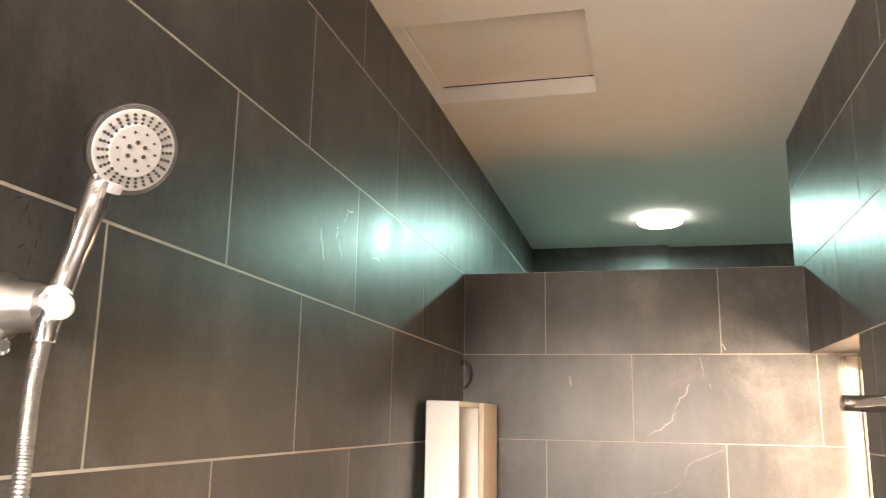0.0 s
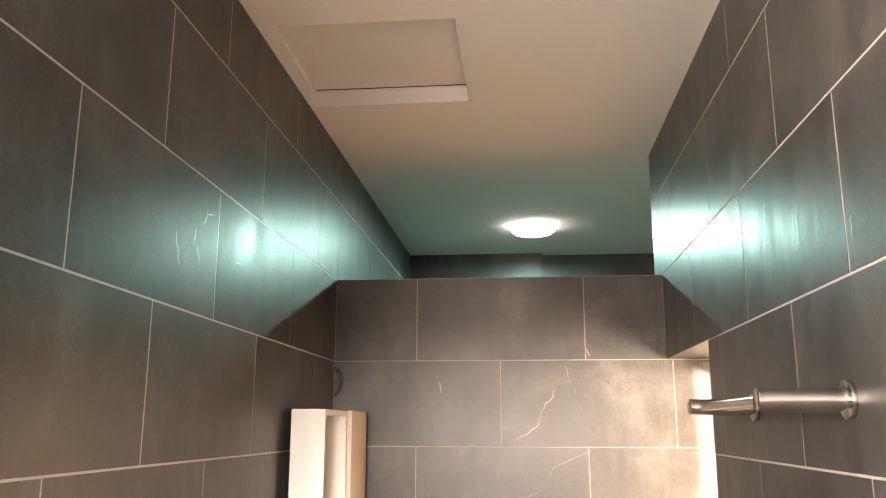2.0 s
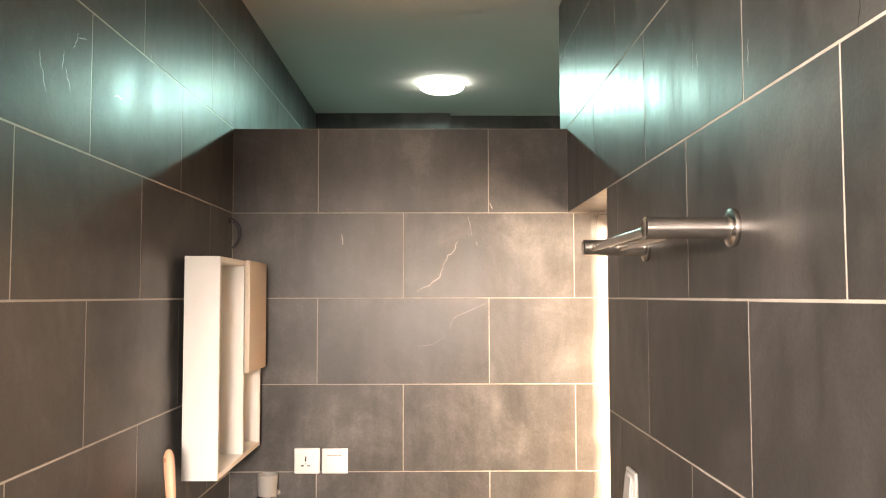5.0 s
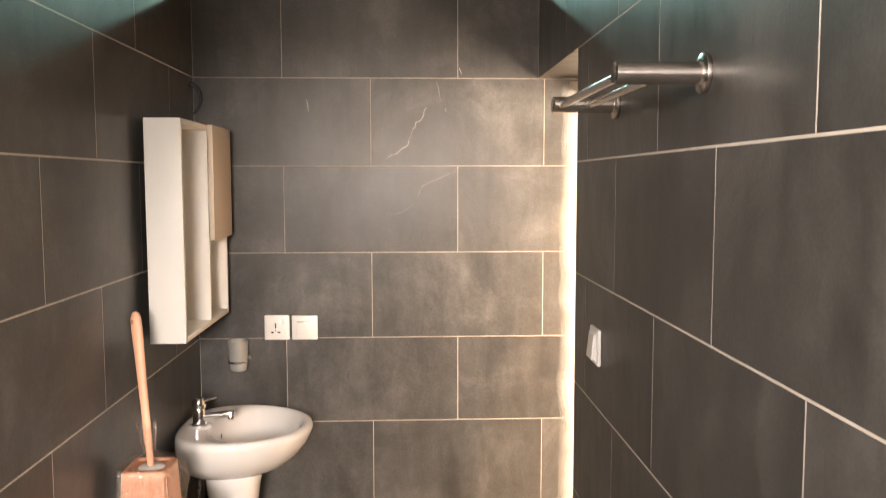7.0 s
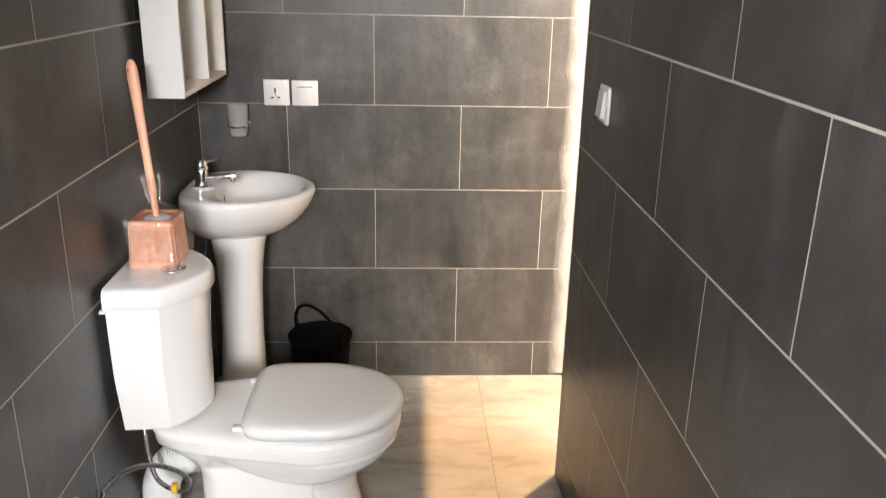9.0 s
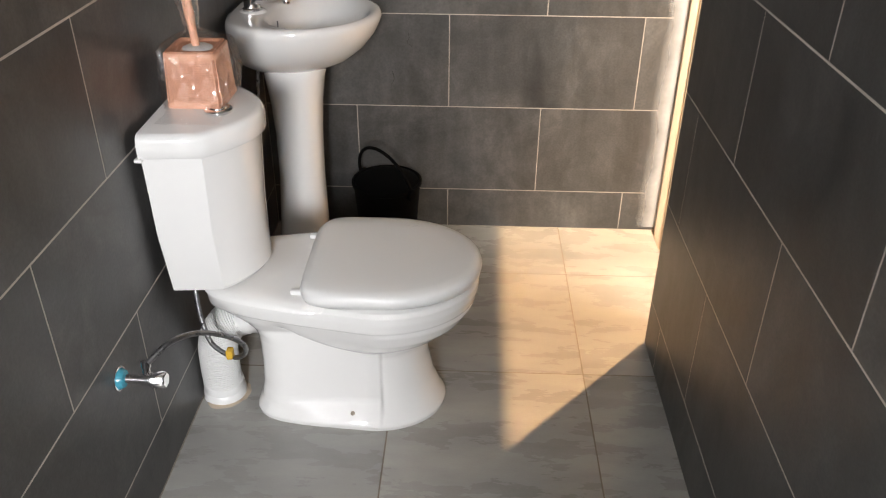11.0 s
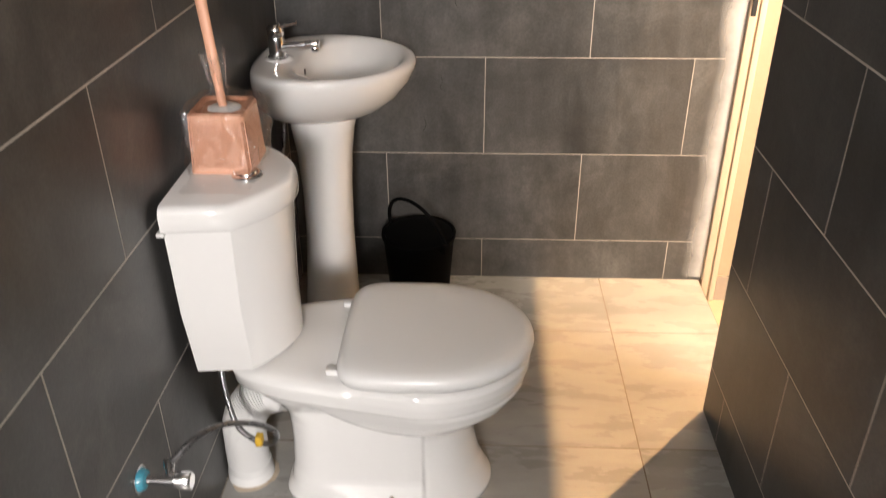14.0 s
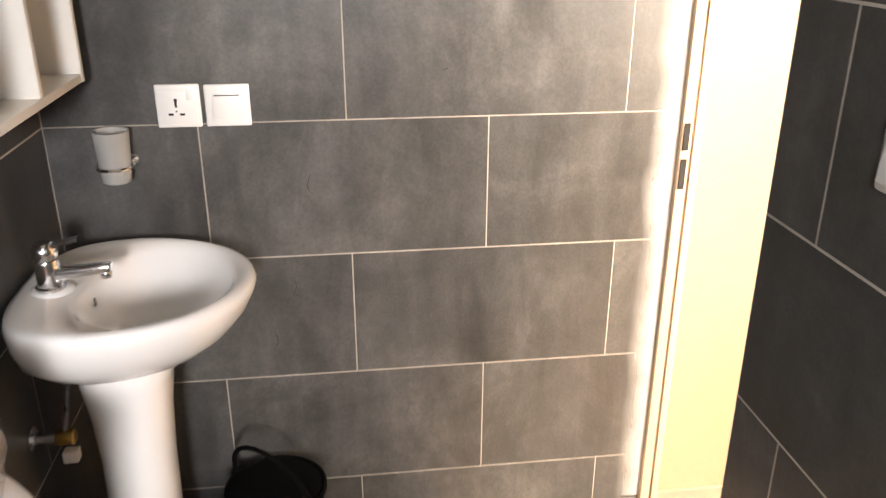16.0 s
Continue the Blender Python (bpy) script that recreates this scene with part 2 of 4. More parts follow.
def loft(rings, close_start=True, close_end=True, bm=None):
    """Skin closed rings of equal count."""
    bm = bm or bmesh.new()
    rows = [[bm.verts.new(p) for p in r] for r in rings]
    n = len(rows[0])
    for a, b in zip(rows, rows[1:]):
        for i in range(n):
            j = (i + 1) % n
            bm.faces.new((a[i], a[j], b[j], b[i]))
    if close_start:
        bm.faces.new(rows[0][::-1])
    if close_end:
        bm.faces.new(rows[-1])
    return bm


def tube(points, radius, seg=14, bm=None, caps=True):
    """A round bar along points; radius is a number or one for each point."""
    pts = [Vector(p) for p in points]
    rad = radius if isinstance(radius, (list, tuple)) else [radius] * len(pts)
    rings, up = [], None
    for i, p in enumerate(pts):
        d = (pts[min(i + 1, len(pts) - 1)] - pts[max(i - 1, 0)]).normalized()
        if up is None:
            up = d.orthogonal().normalized()
        up = (up - d * up.dot(d)).normalized()
        side = d.cross(up)
        rings.append([p + rad[i] * (up * math.cos(2 * math.pi * k / seg) + side * math.sin(2 * math.pi * k / seg)) for k in range(seg)])
    return loft(rings, caps, caps, bm)


def spline(points, steps=8):
    """Smooth path through points (Catmull-Rom)."""
    p = [Vector(q) for q in points]
    p = [2 * p[0] - p[1], *p, 2 * p[-1] - p[-2]]
    out = []
    for i in range(1, len(p) - 2):
        for s in range(steps):
            t = s / steps
            out.append(0.5 * (2 * p[i] + (p[i + 1] - p[i - 1]) * t + (2 * p[i - 1] - 5 * p[i] + 4 * p[i + 1] - p[i + 2]) * t * t
                              + (3 * p[i] - p[i - 1] - 3 * p[i + 1] + p[i + 2]) * t ** 3))
    return [*out, p[-2]]


def lathe(profile, axis_from, axis_dir, seg=28, bm=None, caps=True):
    """Turn (distance along, radius) pairs about an axis."""
    o, d = Vector(axis_from), Vector(axis_dir).normalized()
    u = d.orthogonal().normalized()
    w = d.cross(u)
    rings = [[o + d * s + r * (u * math.cos(2 * math.pi * k / seg) + w * math.sin(2 * math.pi * k / seg)) for k in range(seg)] for s, r in profile]
    return loft(rings, caps, caps, bm)


def dee(xb, xf, yc, hw, z, hb=None, a=None, n=40, square=4.5):
    """A level D-shaped ring: squarish at its back xb, round at its front xf."""
    hb = hw if hb is None else hb
    a = (xf - xb) * 0.55 if a is None else a
    xc, out = xf - a, []
    for k in range(n):
        th = -math.pi / 2 + 2 * math.pi * k / n
        c, s = math.cos(th), math.sin(th)
        if c >= 0:
            out.append((xc + a * c, yc + hw * s, z))
        else:
            e = 2 / square
            x = xc - (xc - xb) * abs(c) ** e
            f = (xc - x) / max(xc - xb, 1e-6)
            out.append((x, yc + (hw + (hb - hw) * f) * math.copysign(abs(s) ** e, s), z))
    return out


# ---- structure ----
LEFT, RIGHT, FAR = 0.0, 1.18, 3.0
RIGHT_OUT, FAR_OUT = 1.33, 3.16
DOOR_Y, DOOR_Z, PART_Z = 2.350, 1.940, 2.239
HALL_Z, END_Y, END_X = -0.07, 4.95, 1.95
ROWS = [0.0, *[0.1435 + 0.2993 * k for k in range(9)], CEIL]
SET = 0.0004


def structure(name, boxes, mat, label):
    bm = bmesh.new()
    for a, b in boxes:
        box(a, b, bm=bm)
    return single(name, bm, mat, label, "", smooth=False, kind="structure")


# the left wall is opened behind the walker for the added fill light
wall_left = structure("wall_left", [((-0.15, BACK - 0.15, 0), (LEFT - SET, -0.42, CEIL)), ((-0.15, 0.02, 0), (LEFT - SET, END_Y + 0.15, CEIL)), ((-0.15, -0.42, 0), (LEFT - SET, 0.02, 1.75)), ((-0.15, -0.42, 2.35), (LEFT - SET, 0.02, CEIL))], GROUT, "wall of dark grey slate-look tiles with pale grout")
wall_right = structure("wall_right", [((RIGHT + SET, BACK - 0.15, -0.1), (RIGHT_OUT, DOOR_Y, CEIL)), ((RIGHT + SET, DOOR_Y, DOOR_Z + SET), (RIGHT_OUT, FAR_OUT, CEIL))], GROUT,
                       "dark grey tiled wall with a doorway at its end")
wall_far = structure("wall_far", [((0, FAR + SET, 0), (RIGHT, FAR_OUT, PART_Z - SET)), ((RIGHT, FAR + SET, 0), (RIGHT_OUT - 0.006, FAR_OUT, DOOR_Z))], FAR_GROUT,
                     "partition of dark grey tiles that stops short of the ceiling")
wall_back = structure("wall_back", [((0, BACK - 0.15, 0), (0.48, BACK, CEIL)), ((1.12, BACK - 0.15, 0), (RIGHT, BACK, CEIL)), ((0.48, BACK - 0.15, 0), (1.12, BACK, 1.71)), ((0.48, BACK - 0.15, 2.59), (1.12, BACK, CEIL))],
                      TILE, "dark tiled wall with a window")
# unseen beam, added to cut the window light off the upper far wall
wall_header = structure("wall_header", [((0.0, -0.62, 1.87), (RIGHT, -0.47, CEIL))], TILE, "added unseen tiled beam that shades the upper walls")
# unseen stub, added to block window light from the lower right wall
wall_stub = structure("wall_stub", [((0.72, -0.62, 0.0), (RIGHT, -0.47, 1.72))], TILE, "added unseen tiled stub that shades the lower right wall")
wall_beyond = structure("wall_beyond", [((0, END_Y, 0), (0.80, END_Y + 0.15, CEIL)), ((0.80, END_Y + 0.07, 0), (END_X, END_Y + 0.2, CEIL)), ((END_X, FAR_OUT, 0), (END_X + 0.15, END_Y + 0.2, CEIL))], TILE,
                        "dark tiled walls of the space behind the partition")
wall_hall_end = structure("wall_hall_end", [((1.372, FAR, HALL_Z), (2.6, FAR_OUT, CEIL))], CREAM, "cream painted end wall of the hall")
wall_hall_side = structure("wall_hall_side", [((2.6, BACK - 0.15, HALL_Z), (2.75, 0.0, CEIL)), ((2.6, 0.0, HALL_Z), (2.75, 1.80, 0.90)), ((2.6, 0.0, 2.10), (2.75, 1.80, CEIL)), ((2.6, 1.80, HALL_Z), (2.75, FAR_OUT, CEIL))], CREAM,
                           "cream painted hall wall with a window opening")
wall_hall_back = structure("wall_hall_back", [((RIGHT_OUT, BACK - 0.15, HALL_Z), (2.6, BACK, CEIL))], CREAM, "cream painted wall behind the hall")
wall_hall_inner = structure("wall_hall_inner", [((RIGHT_OUT, BACK, HALL_Z), (RIGHT_OUT + 0.004, DOOR_Y - 0.05, CEIL)), ((RIGHT_OUT, DOOR_Y - 0.05, DOOR_Z + 0.01), (RIGHT_OUT + 0.004, FAR, CEIL))], CREAM, "cream painted hall side of the bathroom wall")
floor = structure("floor", [((-0.15, BACK - 0.15, -0.2), (RIGHT_OUT - 0.012, END_Y + 0.2, -SET)), ((RIGHT_OUT - 0.012, FAR_OUT, -0.2), (END_X + 0.15, END_Y + 0.2, -SET))], FLOOR_GROUT, "grey-beige marble-look tiled floor")
floor_hall = structure("floor_hall", [((RIGHT_OUT - 0.012, BACK - 0.15, -0.2), (2.75, FAR_OUT, HALL_Z))], HALL_FLOOR, "beige tiled floor of the hall")
HX, HY0, HY1, HZ = 0.523, 2.0, 2.55, CEIL + 0.055
ceiling = structure("ceiling", [((-0.15, BACK - 0.15, CEIL), (2.75, HY0, CEIL + 0.15)), ((-0.15, HY1, CEIL), (2.75, END_Y + 0.3, CEIL + 0.15)), ((HX, HY0, CEIL), (2.75, HY1, CEIL + 0.15)),
                                ((-0.15, HY0, CEIL), (LEFT - 0.002, HY1, CEIL + 0.15))], PLASTER, "white painted ceiling with a recessed hatch")
skirting = structure("baseboard", [((1.374, FAR - 0.011, HALL_Z), (2.59, FAR - 0.001, 0.020))], SKIRT, "taupe tiled skirting of the hall")

hatch = thing("ceiling_hatch", "white painted access panel recessed in the ceiling", "hatch", (0.265, 2.275, HZ))
for nm, a, b in (("panel", (-0.2485, -0.2745, 0.0), (0.2575, 0.2665, 0.02)), ("stop_bead", (-0.258, 0.271, -0.006), (0.2575, 0.2745, 0.02)), ("stop_bead", (-0.259, -0.274, -0.006), (-0.249, 0.27, 0.02))):
    part(nm, box(a, b, 0.002), PLASTER, hatch)

# dark strip filling the panel's edge gap, its shade put into the colour
part("shadow_gap", box((-0.245, 0.2668, -0.001), (0.250, 0.2707, 0.004)), DARK, hatch)

# window behind the walker
window = tagged(new("window_1"), "white framed bathroom window with a frosted pane", kind="structure")
for a, b in (((0.48, BACK - 0.09, 1.71), (0.51, BACK - 0.03, 2.59)), ((1.09, BACK - 0.09, 1.71), (1.12, BACK - 0.03, 2.59)), ((0.51, BACK - 0.09, 1.71), (1.09, BACK - 0.03, 1.74)), ((0.51, BACK - 0.09, 2.56), (1.09, BACK - 0.03, 2.59))):
    part("window_frame", box(a, b, 0.004), WHITE_PLASTIC, window)
pane = part("pane", box((0.51, BACK - 0.065, 1.74), (1.09, BACK - 0.059, 2.56)), film_material("window_glass", 0.9), window)
pane.visible_shadow = False
# added window, never in view, framing the fill light
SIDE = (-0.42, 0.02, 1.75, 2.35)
window = tagged(new("added_fill_window"), "added unseen side window that holds a fill light", kind="structure")
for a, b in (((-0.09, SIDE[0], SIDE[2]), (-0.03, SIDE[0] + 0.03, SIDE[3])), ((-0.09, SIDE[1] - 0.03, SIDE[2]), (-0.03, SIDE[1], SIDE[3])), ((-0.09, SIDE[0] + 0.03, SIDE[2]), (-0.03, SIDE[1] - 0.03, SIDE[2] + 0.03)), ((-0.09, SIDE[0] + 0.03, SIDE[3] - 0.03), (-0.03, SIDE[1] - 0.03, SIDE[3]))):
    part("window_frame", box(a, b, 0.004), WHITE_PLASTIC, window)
pane = part("pane", box((-0.065, SIDE[0] + 0.03, SIDE[2] + 0.03), (-0.059, SIDE[1] - 0.03, SIDE[3] - 0.03)), film_material("fill_window_glass", 0.9), window)
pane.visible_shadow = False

# painted steel door frame
door_frame = tagged(new("door_1"), "cream painted steel door frame without its leaf", kind="structure")
part("jamb", box((RIGHT_OUT - 0.004, 2.986, HALL_Z), (1.371, FAR_OUT - 0.01, 1.93), 0.003), CREAM_METAL, door_frame)
part("jamb_lip", box((1.352, 2.979, HALL_Z), (1.3705, 2.9855, 1.93), 0.003), CREAM_METAL, door_frame)
part("jamb", box((RIGHT_OUT + 0.006, DOOR_Y - 0.045, HALL_Z), (1.371, DOOR_Y + 0.004, 1.93), 0.003), CREAM_METAL, door_frame)
part("head", box((RIGHT_OUT - 0.004, DOOR_Y + 0.005, 1.885), (1.371, 2.985, 1.932), 0.003), CREAM_METAL, door_frame)
for z0, z1 in ((0.866, 0.935), (0.955, 1.016)):
    part("strike_slot", box((1.330, 2.983, z0), (1.343, 2.9865, z1)), DARK, door_frame, "dark lock slot")


# ---- fittings ----
def ceiling_light(at, radius, glow, label):
    t = thing("ceiling_light", label, "ceiling light", at)
    part("rim", lathe([(0, radius), (0.006, radius), (0.009, radius - 0.003), (0.009, radius - 0.008), (0.004, radius - 0.009)], (0, 0, 0), (0, 0, -1), 40), WHITE_PLASTIC, t)
    part("diffuser", lathe([(0.007, radius + 0.002), (0.028, radius), (0.040, radius * 0.85), (0.046, radius * 0.5), (0.047, radius * 0.2)], (0, 0, 0), (0, 0, -1), 40), glow, t, "lit round diffuser")
    return t


ceiling_light((0.745, 4.26, CEIL), 0.112, GLOW_COOL, "lit round white panel light on the ceiling")
ceiling_light((1.62, 2.83, CEIL), 0.05, GLOW_WARM, "small warm ceiling spotlight in the hall")


def toilet():
    yc = 2.10
    t = thing("toilet", "white ceramic close-coupled toilet with its lid closed", "toilet", (0, 0, 0))
    # (height, back, front, half width, half width at the back)
    secs = [(0.0, 0.150, 0.622, 0.140, 0.120), (0.012, 0.148, 0.624, 0.143, 0.122), (0.035, 0.160, 0.612, 0.130, 0.110), (0.08, 0.168, 0.594, 0.122, 0.104), (0.15, 0.172, 0.580, 0.116, 0.104),
            (0.20, 0.172, 0.578, 0.117, 0.104), (0.222, 0.170, 0.588, 0.122, 0.104), (0.235, 0.168, 0.612, 0.136, 0.106), (0.255, 0.160, 0.640, 0.155, 0.108), (0.285, 0.130, 0.672, 0.174, 0.112), (0.313, 0.085, 0.690, 0.183, 0.114),
            (0.325, 0.070, 0.686, 0.185, 0.118), (0.328, 0.064, 0.694, 0.1885, 0.120), (0.352, 0.062, 0.700, 0.190, 0.122), (0.370, 0.063, 0.700, 0.188, 0.122), (0.379, 0.070, 0.692, 0.180, 0.116)]
    def half(x, xb, xf, hw, hb, z):
        """Half width of the pan at x, with its flat flank behind the front column."""
        a = (xf - xb) * 0.36
        xc = xf - a
        if x >= xc:
            y = hw * math.sqrt(max(0.0, 1 - ((x - xc) / a) ** 2))
        else:
            f = (xc - x) / (xc - xb)
            y = (hw + (hb - hw) * f) * max(0.0, 1 - f ** 4.5) ** (1 / 4.5)
        if 0.012 < z < 0.334:
            flank = 0.097 + max(0.0, 0.062 - z) * 0.8 + max(0.0, z - 0.262) * 0.75
            soft = 0.015 + max(0.0, z - 0.212) * 0.4
            f = max(0.0, min(1.0, (bend(z) - x) / soft))
            f = f * f * (3 - 2 * f)
            y += (min(y, flank) - y) * f
        return y

    def bend(z):
        return 0.272 + 0.208 * min(1.0, max(0.0, 0.325 - z) / 0.1) ** 2.2

    rings, steps = [], 5
    dense = [tuple(p + (q - p) * k / steps for p, q in zip(a, b)) for a, b in zip(secs, secs[1:]) for k in range(steps)] + [secs[-1]]
    for z, xb, xf, hw, hb in dense:
        e, w = bend(z), 0.015 + max(0.0, z - 0.212) * 0.4
        e0 = max(xb + 0.05, e - w)
        xs = [xb + (e0 - xb) * (1 - math.cos(math.pi / 2 * k / 14)) for k in range(14)] + [e0 + (e - e0) * k / 6 for k in range(6)]
        xs += [e + (xf - e) * math.sin(math.pi / 2 * k / 22) for k in range(23)]
        side = [(x, half(x, xb, xf, hw, hb, z)) for x in xs]
        rings.append([(x, yc - y, z) for x, y in side] + [(x, yc + y, z) for x, y in side[-2:0:-1]])
    bowl = part("bowl", loft(rings), CERAMIC, t, "glazed pan on a waisted foot", angle=75)
    part("bolt_cap", lathe([(0, 0.0055), (0.003, 0.0055), (0.005, 0.003)], (0.40, yc - 0.1185, 0.036), (0, -1, 0.8), 14), SKIRT, bowl)
    deck = [dee(0.060, 0.470 - e, yc, 0.176 - e, z, 0.124 - e, 0.16, 48) for e, z in ((0.0, 0.370), (0.003, 0.378), (0.010, 0.384), (0.022, 0.388), (0.040, 0.3905), (0.060, 0.3915))]
    part("deck", loft(deck), CERAMIC, t, angle=70)
    # cistern, wider at the top, with a bowed front
    def plan(s, d):
        front = [(0.150 + 0.066 * d * (1 - (k / 8) ** 2), 0.142 * s * k / 8) for k in range(-8, 9)]
        return [(0.014, -0.168 * s), (0.075, -0.163 * s), (0.134, -0.157 * s), *front, (0.134, 0.157 * s), (0.075, 0.163 * s), (0.012, 0.168 * s)]

    rows = []
    for z, s, d, sx in ((0.402, 0.84, 0.95, 0.90), (0.410, 0.855, 0.97, 0.92), (0.55, 0.91, 1.0, 0.95), (0.70, 0.945, 1.0, 0.985), (0.728, 0.955, 1.0, 0.99)):
        rows.append([(x * sx + (0.012 if z < 0.5 else 0.004), yc + y, z) for x, y in plan(s, d)])
    cist = part("cistern", loft(rows), CERAMIC, t, "tapered white cistern", angle=16)
    part("edge_tab", box((0.006, yc - 0.170, 0.722), (0.022, yc - 0.150, 0.730), 0.003), CERAMIC, cist)
    lid = []
    for z, s, g in ((0.728, 0.965, 1.02), (0.732, 0.98, 1.035), (0.756, 0.98, 1.035), (0.766, 0.970, 1.03), (0.772, 0.95, 1.02), (0.776, 0.92, 1.0), (0.778, 0.875, 0.96)):
        lid.append([(0.008 + (x - 0.008) * g, yc + y, z) for x, y in plan(s, 1.1)])
    lid = part("cistern_lid", loft(lid), CERAMIC, t, "white lid with a chrome push button", angle=50)
    part("flush_button", lathe([(0, 0.030), (0.006, 0.030), (0.009, 0.026), (0.009, 0.021), (0.006, 0.020), (0.011, 0.018), (0.013, 0.012)], (0.142, yc - 0.020, 0.7765), (0, 0, 1), 28), CHROME, lid, "round chrome button")
    part("print", box((0.190, yc + 0.058, 0.7766), (0.195, yc + 0.080, 0.7772)), SKIRT, lid, "small grey mark")
    # seat and lid
    seat = [dee(0.320, 0.668, yc, 0.152, 0.380, None, 0.205, 56), dee(0.318, 0.670, yc, 0.154, 0.385, None, 0.205, 56), dee(0.320, 0.668, yc, 0.152, 0.3905, None, 0.235, 56)]
    part("seat", loft(seat), WHITE_PLASTIC, t, angle=50)
    cover = [dee(0.300 + e, 0.706 - e, yc - 0.004, 0.185 - e, z, None, 0.215, 72, 6) for e, z in ((0.012, 0.390), (0.003, 0.395), (0.0, 0.408), (0.003, 0.419), (0.010, 0.426), (0.024, 0.430), (0.06, 0.432))]
    part("seat_lid", loft(cover), WHITE_PLASTIC, t, "closed white seat lid", angle=60)
    for s in (-1, 1):
        part("hinge", box((0.280, yc + s * 0.124 - 0.007, 0.389), (0.312, yc + s * 0.124 + 0.007, 0.401), 0.003), WHITE_PLASTIC, t)
    return t


toilet()


def drain():
    t = thing("drain_connector", "white corrugated plastic drain pipe behind the toilet", "pipe", (0, 0, 0))
    path = spline([(0.052, 2.085, 0.02), (0.052, 2.085, 0.10), (0.058, 2.085, 0.17), (0.09, 2.09, 0.225), (0.14, 2.10, 0.245)], 52)
    part("corrugated_hose", tube(path, [0.0490 - (0.0055 if i % 4 == 3 else 0.0) for i in range(len(path))], 36), WHITE_PLASTIC, t, angle=12)
    part("collar", lathe([(0, 0.045), (0, 0.054), (0.018, 0.054), (0.024, 0.050), (0.030, 0.052), (0.046, 0.050)], (0.054, 2.085, 0.0), (0, 0, 1), 30), WHITE_PLASTIC, t, "cemented white floor collar")
    part("spigot", lathe([(0, 0.049), (0.004, 0.052), (0.03, 0.052), (0.034, 0.049), (0.07, 0.048)], (0.115, 2.10, 0.245), (1, 0, 0), 28), WHITE_PLASTIC, t)


drain()


def angle_valve():
    y, z = 1.680, 0.385
    t = thing("angle_valve", "chrome angle valve with blue film on the tiled wall", "valve", (0, y + 0.008, z - 0.008))
    t.scale = (0.90, 0.90, 0.90)
    part("wall_rose", lathe([(0, 0.024), (0.004, 0.024), (0.014, 0.019), (0.017, 0.012)], (0, 0, 0), (1, 0, 0), 28), BLUE_FILM, t, "rose still in blue film")
    part("ring", lathe([(0.0005, 0.028), (0.003, 0.028), (0.004, 0.023)], (0, 0, 0), (1, 0, 0), 28), CHROME, t)
    part("body", lathe([(0.008, 0.010), (0.05, 0.010), (0.052, 0.014), (0.070, 0.014), (0.072, 0.009)], (0, 0, 0), (1, 0, 0), 22), CHROME, t)
    knob = bmesh.new()
    seg = 24
    rows = [[(x, r * (1 + 0.06 * math.cos(6 * 2 * math.pi * k / seg)) * math.cos(2 * math.pi * k / seg), r * (1 + 0.06 * math.cos(6 * 2 * math.pi * k / seg)) * math.sin(2 * math.pi * k / seg)) for k in range(seg)]
            for x, r in ((0.070, 0.013), (0.073, 0.018), (0.100, 0.018), (0.104, 0.015))]
    part("knob", loft(rows, bm=knob), CHROME, t)
    part("outlet", lathe([(0, 0.008), (0.018, 0.008), (0.019, 0.011), (0.032, 0.011), (0.034, 0.007)], (0.060, 0.004, 0.008), (0.0, 0.35, 1), 18), CHROME, t)


angle_valve()


def supply_hose():
    t = thing("supply_hose", "grey braided supply hose looped behind the toilet", "hose")
    path = spline([(0.060, 1.696, 0.412), (0.094, 1.74, 0.430), (0.130, 1.80, 0.408), (0.168, 1.86, 0.353), (0.186, 1.895, 0.302), (0.176, 1.908, 0.268), (0.149, 1.912, 0.258),
                   (0.100, 1.93, 0.280), (0.074, 1.96, 0.329), (0.060, 1.99, 0.375), (0.058, 2.0, 0.402)], 8)
    part("braid", tube(path, 0.0058, 12), BRAID, t)
    part("yellow_tag", box((0.139, 1.896, 0.260), (0.154, 1.917, 0.284), 0.004), TAG, t, "yellow tape tag")
    part("nut", lathe([(0, 0.009), (0.02, 0.009)], (0.058, 2.0, 0.386), (0, 0, 1), 6), WHITE_PLASTIC, t)


supply_hose()


